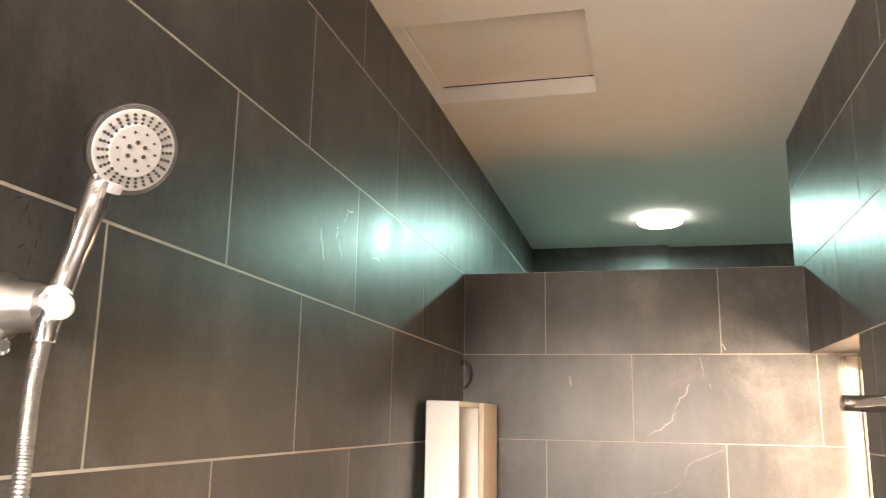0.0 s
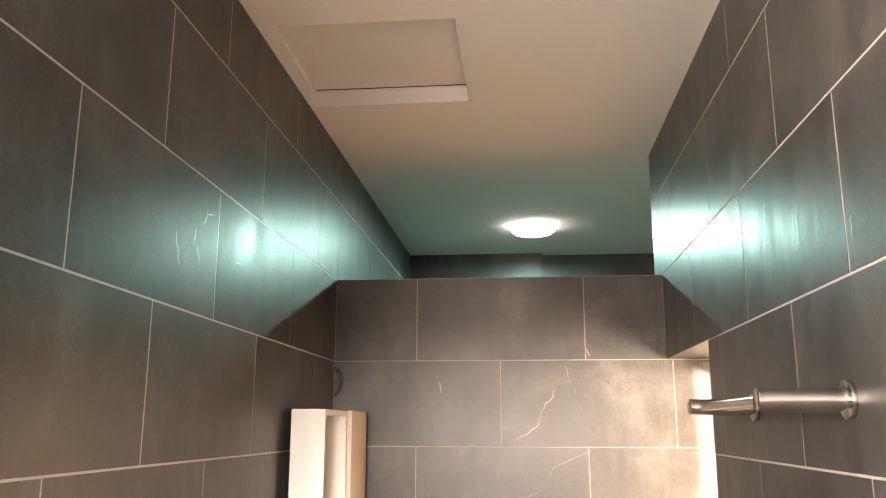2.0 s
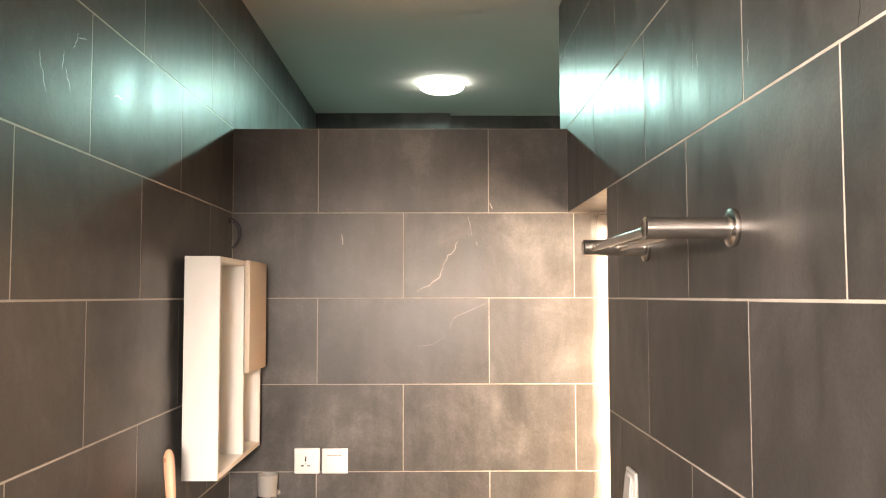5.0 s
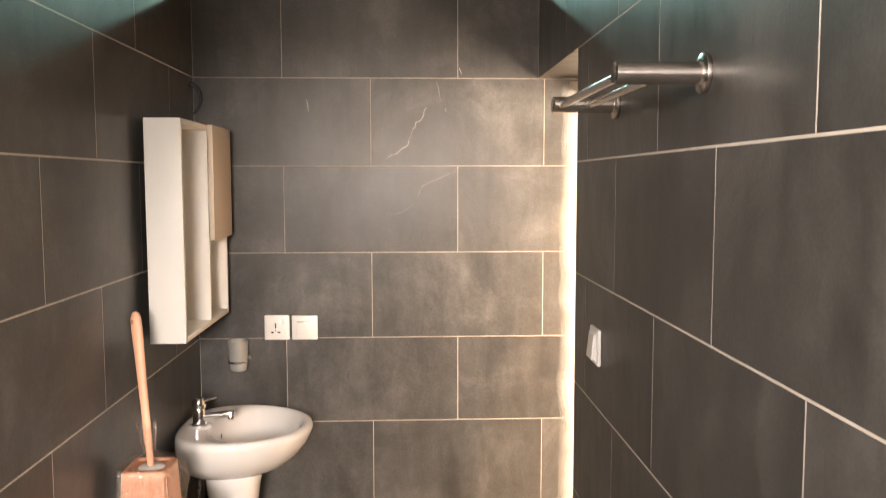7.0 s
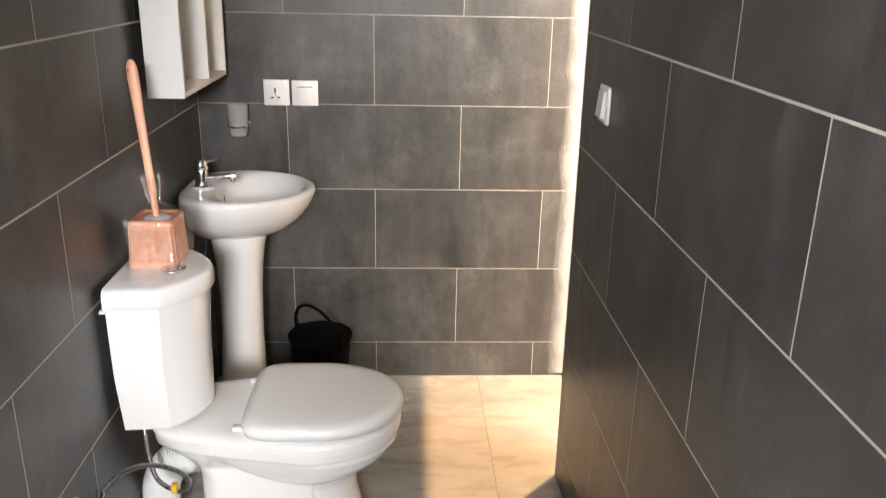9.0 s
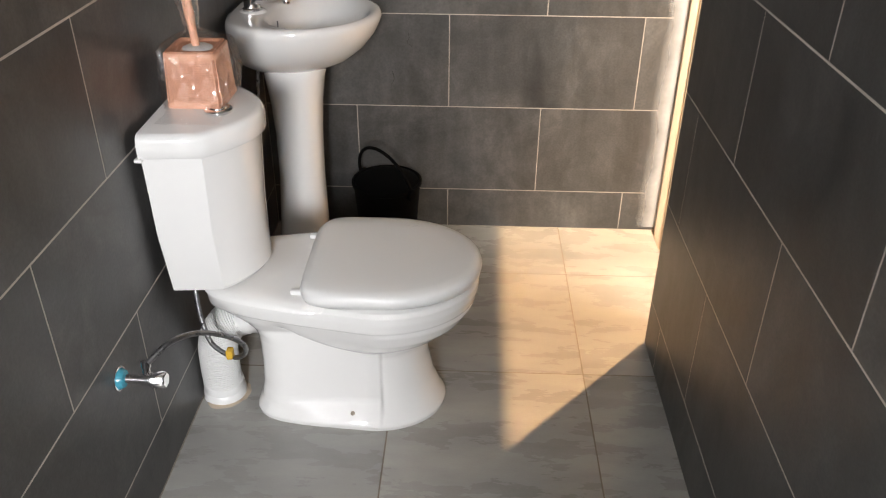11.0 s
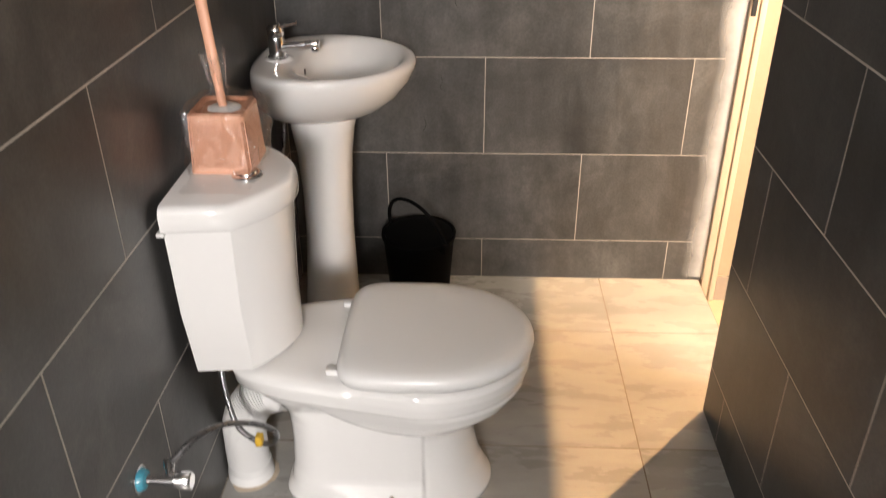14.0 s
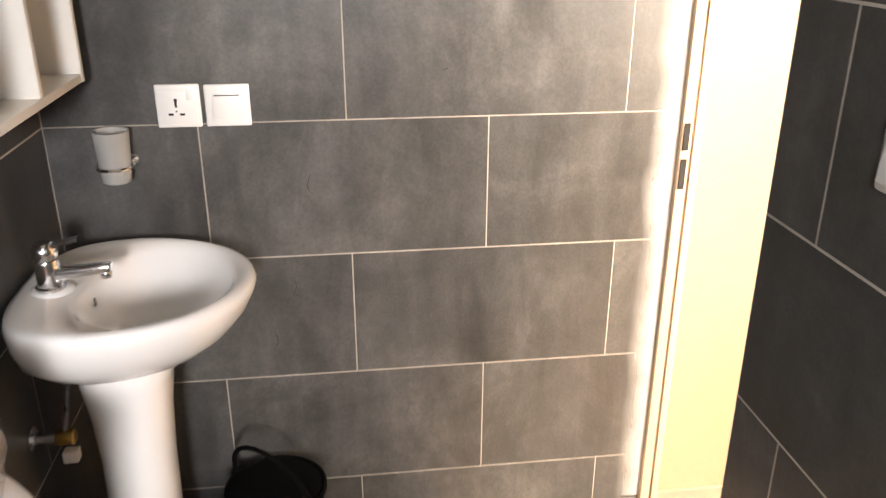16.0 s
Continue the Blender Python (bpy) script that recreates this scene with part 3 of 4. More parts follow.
def toilet_brush():
    t = thing("toilet_brush", "peach toilet brush set in crinkled clear wrap on the cistern", "toilet brush", (0.096, 2.148, 0.777))
    ring = lambda s, z, r=0.012: [((s - r) * sx + r * math.cos(a), (s - r) * sy + r * math.sin(a), z) for sx, sy, a0 in ((1, -1, -90), (1, 1, 0), (-1, 1, 90), (-1, -1, 180)) for a in [radians(a0 + 30 * i) for i in range(4)]]
    holder = part("holder", loft([ring(0.065, 0.0), ring(0.066, 0.004), ring(0.060, 0.125), ring(0.058, 0.131), ring(0.050, 0.132), ring(0.046, 0.126)]), PEACH_SHADE, t, "tapered box behind a fine lattice", angle=50)
    holder.scale, holder.location = (0.87, 0.90, 0.91), (-0.006, 0.0, 0.0)
    for turn in (0, 90, 180, 270):
        bm = bmesh.new()
        def bar(u0, u1, z0, z1):
            corner = lambda u, z, e: (u * (0.0662 - 0.048 * z), -(0.0662 - 0.048 * z) - e, z)
            loft([[corner(u0, z, -0.001), corner(u1, z, -0.001), corner(u1, z, 0.0012), corner(u0, z, 0.0012)] for z in (z0, z1)], bm=bm)
        for k in range(29):
            u = -0.84 + 1.68 * k / 28
            bar(u - 0.0150, u + 0.0150, 0.018, 0.108)
        for k in range(22):
            z = 0.019 + 0.088 * k / 21
            bar(-0.84, 0.84, z - 0.0010, z + 0.0010)
        for b in ((-0.90, -0.84, 0.010, 0.116), (0.84, 0.90, 0.010, 0.116), (-0.84, 0.84, 0.010, 0.0195), (-0.84, 0.84, 0.1065, 0.116)):
            bar(*b)
        bm.transform(Matrix.Rotation(radians(turn), 4, "Z"))
        part("lattice_panel", bm, PEACH, holder, smooth=False)
    for z, s in ((0.0035, 0.0690), (0.118, 0.0630)):
        part("rim", loft([ring(s - 0.001, z - 0.004), ring(s, z), ring(s - 0.0005, z + 0.008), ring(s - 0.003, z + 0.010)], False, False), PEACH, holder, angle=50)
    top = Vector((-0.043, 0.042, 0.482))
    foot = Vector((-0.002, -0.008, 0.120))
    d = (top - foot).normalized()
    part("brush_cap", lathe([(0, 0.030), (0.004, 0.032), (0.007, 0.026), (0.009, 0.012)], (0, -0.006, 0.112), (0, 0, 1), 26), WHITE_PLASTIC, t, "round white brush cap")
    part("neck", tube([foot, foot + d * 0.05], [0.008, 0.0085], 14), PEACH, t)
    rings = []
    for f, r, w in ((0.045, 0.010, 1.0), (0.06, 0.0118, 1.0), (0.12, 0.0115, 1.0), (0.21, 0.0125, 1.05), (0.29, 0.0140, 1.15), (0.335, 0.0150, 1.2), (0.362, 0.0140, 1.15), (0.374, 0.0095, 1.0), (0.378, 0.004, 1.0)):
        c, u = foot + d * f, Vector((0.75, -0.66, 0.1)).normalized()
        u = (u - d * u.dot(d)).normalized()
        v = d.cross(u)
        rings.append([c + u * r * w * math.cos(q) + v * r * 0.8 * math.sin(q) for q in [2 * math.pi * k / 18 for k in range(18)]])
    handle = part("handle", loft(rings), PEACH, t, angle=60)
    v = d.cross((Vector((0.75, -0.66, 0.1)) - d * Vector((0.75, -0.66, 0.1)).dot(d)).normalized())
    hole = foot + d * 0.353
    part("hanging_hole", lathe([(-0.0126, 0.0058), (0.0126, 0.0058)], hole, v, 18), PEACH_SHADE, handle, "hanging hole with its shade put into the colour")
    # crinkled film, gathered round the handle and flaring above the gather
    rnd = random.Random(5)
    n, rows, count = 96, [], 36
    profile = ((0.0, 0.074), (0.02, 0.078), (0.09, 0.077), (0.134, 0.073), (0.146, 0.054), (0.156, 0.024), (0.166, 0.0145), (0.185, 0.018), (0.21, 0.022), (0.232, 0.025))
    ridge = lambda a: 1 - abs(math.sin(a)) ** 0.7
    for i in range(count):
        z = 0.001 + 0.231 * i / (count - 1)
        (za, sa), (zb, sb) = next((p, q) for p, q in zip(profile, profile[1:]) if z <= q[0] + 1e-6)
        s = sa + (sb - sa) * (z - za) / (zb - za)
        low = z < 0.15
        lean = 0.0 if low else (z - 0.15) * 0.12
        row = []
        for q, (x, y, zz) in enumerate(resample(ring(s, z, min(0.018, s * 0.6)), n)):
            u = 2 * math.pi * q / n
            fold = (0.075 * ridge(5 * u + 26 * z + math.sin(3 * u)) + 0.075 * ridge(4 * u - 34 * z + 1.3 * math.sin(2 * u + 1)) + 0.04 * ridge(11 * u + 70 * z)) if low else 0.16 * math.sin(6 * u + 1) + 0.10 * math.sin(9 * u)
            bulge = 0.97 + fold + (0.10 * math.sin(math.pi * z / 0.15) if x > 0 and low else 0.0)
            k = 0.0012 if low else 0.0016
            ragged = rnd.uniform(-0.012, 0.010) if i == count - 1 else 0.0
            row.append((x * bulge + rnd.uniform(-k, k) - lean, y * (1 + fold) + rnd.uniform(-k, k) + lean, zz + ragged))
        rows.append(row)
    wrap = part("plastic_wrap", loft(rows, False, False), FILM, t, "crinkled clear plastic wrap", angle=13)
    wrap.scale, wrap.location = (0.86, 0.88, 0.93), (-0.005, 0.0, 0.0)
    bm = bmesh.new()
    grid = [[bm.verts.new((-0.066 + 0.15 * a / 9 + rnd.uniform(-0.005, 0.005), -0.066 - 0.105 * b / 7 + rnd.uniform(-0.005, 0.005), 0.0012 + rnd.uniform(0, 0.0022))) for a in range(10)] for b in range(8)]
    for b in range(7):
        for a in range(9):
            q = (grid[b][a], grid[b][a + 1], grid[b + 1][a + 1], grid[b + 1][a])
            if (a + b) % 2:
                bm.faces.new(q[:3]); bm.faces.new((q[0], q[2], q[3]))
            else:
                bm.faces.new((q[0], q[1], q[3])); bm.faces.new(q[1:])
    part("loose_film", bm, film_material("slack_wrap", 0.86), wrap, "slack film spread on the cistern lid", angle=180)


toilet_brush()


def wash_basin():
    t = thing("wash_basin", "white ceramic pedestal wash basin with a mixer tap hole", "wash basin")
    yc = 2.735
    R = lambda xb, xf, hw, hb, z, a=None: dee(xb, xf, yc, hw, z, hb, a if a else (xf - xb) * 0.62, 56, 3.2)
    rings = [R(0.06, 0.27, 0.085, 0.08, 0.665), R(0.045, 0.29, 0.105, 0.10, 0.672), R(0.020, 0.335, 0.150, 0.125, 0.695), R(0.006, 0.375, 0.188, 0.172, 0.73), R(0.004, 0.404, 0.211, 0.194, 0.768),
             R(0.004, 0.416, 0.220, 0.202, 0.795), R(0.005, 0.419, 0.222, 0.203, 0.808), R(0.009, 0.414, 0.218, 0.199, 0.818), R(0.020, 0.402, 0.207, 0.187, 0.8215),
             R(0.100, 0.386, 0.188, 0.135, 0.816), R(0.112, 0.376, 0.178, 0.128, 0.802), R(0.128, 0.350, 0.152, 0.110, 0.755), R(0.145, 0.310, 0.115, 0.085, 0.718), R(0.165, 0.26, 0.060, 0.050, 0.702), R(0.19, 0.225, 0.02, 0.018, 0.700)]
    bowl = part("bowl", loft(rings), CERAMIC, t, "oval bowl with a rolled rim", angle=70)
    # grey block for the overflow slit, the hole's shade given as its colour
    part("overflow_slot", box((0.124, yc + 0.005, 0.768), (0.128, yc + 0.010, 0.784), 0.001), GREY_INK, bowl)
    part("tap_pad", lathe([(0, 0.040), (0.004, 0.036), (0.006, 0.028)], (0.067, yc - 0.02, 0.817), (0, 0, 1), 28), CERAMIC, bowl)
    part("drain_ring", lathe([(0, 0.022), (0.003, 0.022), (0.002, 0.014), (0.001, 0.012)], (0.207, yc, 0.7005), (0, 0, 1), 22), CHROME, bowl)
    ped = []
    for z, xc, rx, ry in ((0.0, 0.150, 0.090, 0.096), (0.012, 0.150, 0.090, 0.096), (0.04, 0.151, 0.084, 0.089), (0.15, 0.155, 0.075, 0.077), (0.32, 0.160, 0.068, 0.069), (0.46, 0.163, 0.069, 0.070), (0.56, 0.164, 0.075, 0.077),
                          (0.63, 0.165, 0.084, 0.088), (0.668, 0.168, 0.09, 0.094), (0.676, 0.166, 0.084, 0.088)):
        ped.append([(xc + rx * math.copysign(abs(math.cos(q)) ** 0.8, math.cos(q)), yc + ry * math.copysign(abs(math.sin(q)) ** 0.8, math.sin(q)), z) for q in [2 * math.pi * k / 40 for k in range(40)]])
    part("pedestal", loft(ped), CERAMIC, t, "waisted ceramic pedestal", angle=60)
    return t


wash_basin()


def mixer_tap():
    t = thing("mixer_tap", "chrome single-lever basin mixer tap", "tap", (0.067, 2.712, 0.822))
    part("body", lathe([(0, 0.026), (0.005, 0.026), (0.008, 0.0215), (0.05, 0.0205), (0.055, 0.019)], (0, 0, 0), (0, 0, 1), 26), CHROME, t)
    sect = lambda x, y, z, w, h: [(x, y + w * math.copysign(abs(math.cos(q)) ** 0.6, math.cos(q)), z + h * math.copysign(abs(math.sin(q)) ** 0.6, math.sin(q))) for q in [2 * math.pi * k / 20 for k in range(20)]]
    part("spout", loft([sect(0.004, 0, 0.026, 0.015, 0.014), sect(0.03, -0.002, 0.029, 0.0135, 0.0115), sect(0.07, -0.005, 0.034, 0.0125, 0.0095), sect(0.106, -0.008, 0.039, 0.012, 0.0085), sect(0.110, -0.008, 0.0392, 0.010, 0.006)]), CHROME, t, angle=45)
    part("aerator", lathe([(0, 0.009), (0.002, 0.0105), (0.014, 0.0100), (0.015, 0.007)], (0.098, -0.008, 0.034), (0.1, 0, -1), 18), CHROME, t)
    cap = part("lever", lathe([(0, 0.019), (0.006, 0.0215), (0.022, 0.021), (0.030, 0.014)], (0, 0, 0.056), (-0.05, 0, 1), 24), CHROME, t)
    part("lever_blade", loft([[(x, s * w, z + h) for s, h in ((-1, 0), (1, 0), (1, 0.006), (-1, 0.006))] for x, w, z in ((-0.004, 0.012, 0.073), (0.03, 0.0105, 0.081), (0.058, 0.009, 0.088))]), CHROME, cap, angle=30)


mixer_tap()


def basin_plumbing():
    t = thing("basin_supply_valve", "dark pipework with a brass valve behind the pedestal", "valve", (0.0, 2.66, 0.545))
    part("stub", lathe([(0, 0.024), (0.004, 0.024), (0.006, 0.011), (0.05, 0.011)], (0, 0, 0), (1, 0, 0), 18), CHROME, t)
    part("brass_body", lathe([(0.045, 0.013), (0.05, 0.015), (0.075, 0.015), (0.078, 0.010)], (0, 0, 0), (1, 0, 0), 18), BRASS, t)
    part("flexible_tail", tube(spline([(0.06, 0, 0.01), (0.066, 0.02, 0.06), (0.068, 0.04, 0.12), (0.067, 0.05, 0.19)], 6), 0.0055, 10), BRAID, t)
    part("cap", box((0.05, -0.012, -0.052), (0.078, 0.012, -0.028), 0.004), WHITE_PLASTIC, t)


basin_plumbing()


def tumbler():
    t = thing("tumbler_holder", "frosted tumbler in a chrome wall ring", "tumbler", (0.143, FAR, 0.985))
    part("wall_rose", lathe([(0, 0.015), (0.006, 0.015), (0.010, 0.012)], (0.022, 0, -0.012), (0, -1, 0), 24), CHROME, t)
    part("arm", tube(spline([(0.024, -0.008, -0.012), (0.026, -0.016, -0.012), (0.024, -0.024, -0.012)], 5), 0.005, 10), CHROME, t)
    ring = [(0.0345 * math.cos(q), -0.052 + 0.0345 * math.sin(q), -0.012) for q in [2 * math.pi * k / 32 for k in range(33)]]
    part("ring", tube(ring, 0.004, 8), CHROME, t)
    part("cup", lathe([(0, 0.022), (0.003, 0.027), (0.03, 0.0305), (0.105, 0.0345), (0.105, 0.0320), (0.03, 0.0275), (0.008, 0.023)], (0, -0.052, -0.045), (0, 0, 1), 32), FROST, t, "frosted glass cup")


tumbler()


def socket_outlet():
    t = thing("wall_socket", "white three-pin wall socket with a rocker switch", "socket", (0.2685, FAR, 1.08))
    part("plate", box((-0.0435, -0.009, -0.0435), (0.0435, -0.0005, 0.0435), 0.004, 3), WHITE_PLASTIC, t)
    face = part("insert", box((-0.036, -0.0108, -0.036), (0.036, -0.0085, 0.030), 0.001), WHITE_PLASTIC, t)
    part("rocker", box((0.018, -0.0135, 0.012), (0.032, -0.0105, 0.036), 0.0015), WHITE_PLASTIC, t)
    for x, z, w, h in ((-0.004, 0.004, 0.0045, 0.012), (-0.004, 0.013, 0.006, 0.005), (-0.015, -0.016, 0.010, 0.0045), (0.007, -0.016, 0.010, 0.0045), (-0.004, -0.010, 0.003, 0.003)):
        part("pin_slot", box((x - w / 2, -0.0114, z - h / 2), (x + w / 2, -0.0106, z + h / 2)), DARK, face, smooth=False)


def blank_plate():
    t = thing("switch_plate", "white square switch plate with a wide rocker", "switch", (0.3645, FAR, 1.079))
    part("plate", box((-0.0445, -0.009, -0.0425), (0.0445, -0.0005, 0.0425), 0.004, 3), WHITE_PLASTIC, t)
    part("rocker", box((-0.029, -0.0125, -0.027), (0.029, -0.0085, 0.027), 0.002), WHITE_PLASTIC, t)
    part("label_strip", box((-0.025, -0.0132, 0.020), (0.025, -0.0124, 0.0225)), GREY_INK, t, "fine grey line")


def light_switch():
    t = thing("light_switch", "white plastic rocker light switch on the tiled wall", "switch", (RIGHT, 2.082, 1.195))
    part("plate", box((-0.011, -0.043, -0.044), (-0.0005, 0.043, 0.044), 0.005, 3), WHITE_PLASTIC, t)
    part("frame", box((-0.014, -0.031, -0.034), (-0.0105, 0.031, 0.034), 0.002), WHITE_PLASTIC, t)
    rk = bmesh.new()
    loft([[(-0.0135, y, -0.029), (-0.0135, y, 0.029), (-0.016, y, 0.029), (-0.022, y, -0.029)] for y in (-0.026, 0.026)], bm=rk)
    part("rocker", rk, WHITE_PLASTIC, t, angle=20)


socket_outlet()
blank_plate()
light_switch()


def towel_rail():
    t = thing("towel_rail", "satin steel double towel rail on the tiled wall", "towel rail", (RIGHT, 1.67, 1.752))
    for y in (-0.262, 0.262):
        post = part("post", lathe([(0.004, 0.0175), (0.140, 0.0175), (0.142, 0.0155), (0.1415, 0.0135)], (0, y, 0), (-1, 0, 0), 26), STEEL, t)
        part("flange", lathe([(0, 0.030), (0.003, 0.031), (0.008, 0.030), (0.010, 0.024), (0.011, 0.018)], (0, y, 0), (-1, 0, 0), 30), STEEL, post)
    for x, z in ((-0.122, 0.0), (-0.062, 0.0)):
        part("bar", tube([(x, -0.262, z), (x, 0.262, z)], 0.0088, 18), STEEL, t)


towel_rail()


def wall_cabinet():
    y0, y1, z0, z1, d = 2.385, 2.915, 1.148, 1.758, 0.098
    t = thing("wall_cabinet", "white open bathroom cabinet with one beige door", "cabinet", (0.024, y0, z0))
    w, h, k = y1 - y0, z1 - z0, 0.0155
    split = 0.292
    part("side_panel", box((0, 0, 0), (d, k, h), 0.001), LACQUER, t)
    part("side_panel", box((0, w - k, 0), (d, w, h), 0.001), LACQUER, t)
    part("top_panel", box((0, k, h - k), (d - 0.001, w - k, h - 0.0005), 0.001), LACQUER, t)
    part("bottom_panel", box((0, k, 0.0005), (d - 0.001, w - k, k), 0.001), LACQUER, t)
    part("back_panel", box((0.001, k, k), (0.006, w - k, h - k)), LACQUER, t)
    part("divider", box((0.006, split, k), (d - 0.002, split + k, h - k), 0.001), LACQUER, t)
    part("shelf", box((0.006, split + k, 0.262), (d - 0.002, w - k, 0.262 + k), 0.001), LACQUER, t)
    for z in (0.06, h - 0.06):
        part("hanger", box((-0.0235, 0.18, z - 0.02), (0.002, w - 0.06, z + 0.02)), LACQUER, t)
    part("door", box((d + 0.001, split - 0.006, 0.262), (d + 0.017, w + 0.001, h), 0.0015), DOOR_BEIGE, t, "beige lacquered door")
    return t


wall_cabinet()


def waste_bin():
    t = thing("waste_bin", "black plastic bucket bin with a raised bail handle", "bin", (0.405, 2.862, 0.0))
    part("bucket", lathe([(0, 0.086), (0.006, 0.090), (0.21, 0.107), (0.228, 0.109), (0.231, 0.114), (0.241, 0.114), (0.244, 0.109), (0.228, 0.104)], (0, 0, 0), (0, 0, 1), 40), BLACK, t)
    part("lid", lathe([(0.232, 0.103), (0.240, 0.103), (0.248, 0.08), (0.251, 0.03)], (0, 0, 0), (0, 0, 1), 40), BLACK, t)
    for s in (-1, 1):
        part("lug", box((-0.014 + s * 0.008, s * 0.112 - 0.012, 0.210), (0.014 + s * 0.008, s * 0.112 + 0.012, 0.243), 0.005), BLACK, t)
    path = [(-0.040 * math.sin(q) - 0.004, 0.112 * math.cos(q), 0.229 + 0.135 * math.sin(q)) for q in [math.pi * k / 24 for k in range(25)]]
    part("handle", tube(path, [0.0055] * 25, 10), BLACK, t)
    t.rotation_euler = (0, 0, radians(52))


waste_bin()


def hand_shower():
    br = thing("shower_bracket", "chrome shower holder bracket on the tiled wall", "bracket", (0, 0.764, 1.812))
    part("wall_plate", lathe([(0, 0.036), (0.004, 0.036), (0.016, 0.028), (0.046, 0.0245), (0.054, 0.022)], (0, 0, 0), (1, 0.02, -0.02), 30), SATIN_CHROME, br)
    part("clamp", lathe([(-0.024, 0.012), (-0.022, 0.016), (0.022, 0.016), (0.024, 0.012)], (0.066, 0, 0), (0.5, -0.55, 0.1), 24), CHROME, br)
    part("knob", lathe([(0, 0.0125), (0.002, 0.0138), (0.012, 0.0138), (0.016, 0.010), (0.017, 0.005)], (0.080, -0.010, -0.002), (0.6, -0.75, -0.1), 24), WHITE_PLASTIC, br)
    part("screw", lathe([(0, 0.010), (0.010, 0.010), (0.014, 0.006)], (0.0, 0.002, -0.040), (1, -0.4, 0), 16), CHROME, br)
    t = thing("hand_shower", "chrome hand shower with a white nozzle face in its holder", "shower head", (0, 0, 0))
    c = Vector((0.118, 0.792, 1.983))
    nrm = Vector((0.80, -0.41, -0.44)).normalized()
    foot = Vector((0.074, 0.746, 1.786))
    neck = c - nrm * 0.030 + Vector((-0.008, -0.012, -0.040))
    part("handle", tube(spline([foot, foot.lerp(neck, 0.35) + Vector((-0.004, 0.004, 0)), foot.lerp(neck, 0.75), neck], 6), [0.0115] * 4 + [0.0125] * 5 + [0.0138] * 6 + [0.0150] * 4, 22), CHROME, t)
    part("head_shell", lathe([(-0.036, 0.018), (-0.034, 0.030), (-0.026, 0.043), (-0.008, 0.0500), (0.0, 0.0508), (0.003, 0.0495)], c, nrm, 44), CHROME, t)
    face = part("face_plate", lathe([(0.001, 0.0450), (0.005, 0.0442), (0.006, 0.030), (0.008, 0.028), (0.0085, 0.010)], c, nrm, 44), WHITE_PLASTIC, t, "white nozzle plate")
    u = nrm.orthogonal().normalized()
    v = nrm.cross(u)
    for k in range(26):
        a = 2 * math.pi * k / 26
        r0 = u * math.cos(a) + v * math.sin(a)
        for r in (0.0305, 0.0349, 0.0392):
            part("nozzle", lathe([(0.0050, 0.0019), (0.0072, 0.0017)], c + r0 * r, nrm, 8), GREY_INK, face)
    for n_, r, s in ((6, 0.010, 0.0026), (10, 0.021, 0.0016)):
        for k in range(n_):
            a = 2 * math.pi * k / n_
            part("nozzle", lathe([(0.0078, s), (0.0096, s * 0.9)], c + (u * math.cos(a) + v * math.sin(a)) * r, nrm, 8), GREY_INK, face)
    part("selector_tab", box((-0.008, -0.006, 0), (0.008, 0.006, 0.006), 0.003), WHITE_PLASTIC, t).matrix_local = Matrix.Translation(c + nrm * 0.004 - Vector((0.012, 0.012, 0.044))) @ nrm.to_track_quat("Z", "Y").to_matrix().to_4x4()
    h = thing("shower_hose", "ribbed chrome shower hose hanging down the wall", "hose")
    path = spline([foot + Vector((0, 0, 0.004)), foot + Vector((-0.006, -0.002, -0.06)), (0.070, 0.741, 1.62), (0.055, 0.75, 1.30), (0.050, 0.76, 1.06), (0.040, 0.77, 1.0)], 80)
    part("ribbed_hose", tube(path, [0.0087 if i % 2 else 0.0075 for i in range(len(path))], 30), SATIN_CHROME, h, angle=16)
    part("nut", lathe([(0, 0.009), (0.004, 0.0115), (0.024, 0.0115), (0.026, 0.008)], foot + Vector((0, 0, 0.012)), (-0.05, 0, -1), 14), CHROME, h)
    part("wall_elbow", lathe([(0, 0.026), (0.004, 0.026), (0.008, 0.012), (0.045, 0.012)], (0, 0.77, 1.0), (1, 0, 0), 20), CHROME, h)


hand_shower()


def loose_cable():
    t = thing("loose_cable", "dark loop of loose cable from the wall corner", "cable")
    part("wire", tube(spline([(-0.004, 2.955, 1.905), (0.010, 2.950, 1.915), (0.034, 2.955, 1.893), (0.036, 2.965, 1.855), (0.020, 2.962, 1.822), (0.006, 2.955, 1.815)], 8), 0.0032, 8), CABLE, t)
    part("wire", tube(spline([(-0.004, 2.958, 1.895), (0.006, 2.945, 1.905), (0.026, 2.95, 1.89), (0.030, 2.962, 1.85), (0.012, 2.955, 1.815)], 8), 0.0024, 8), CABLE, t)


loose_cable()


# ---- tiles ----
PLATES = {}


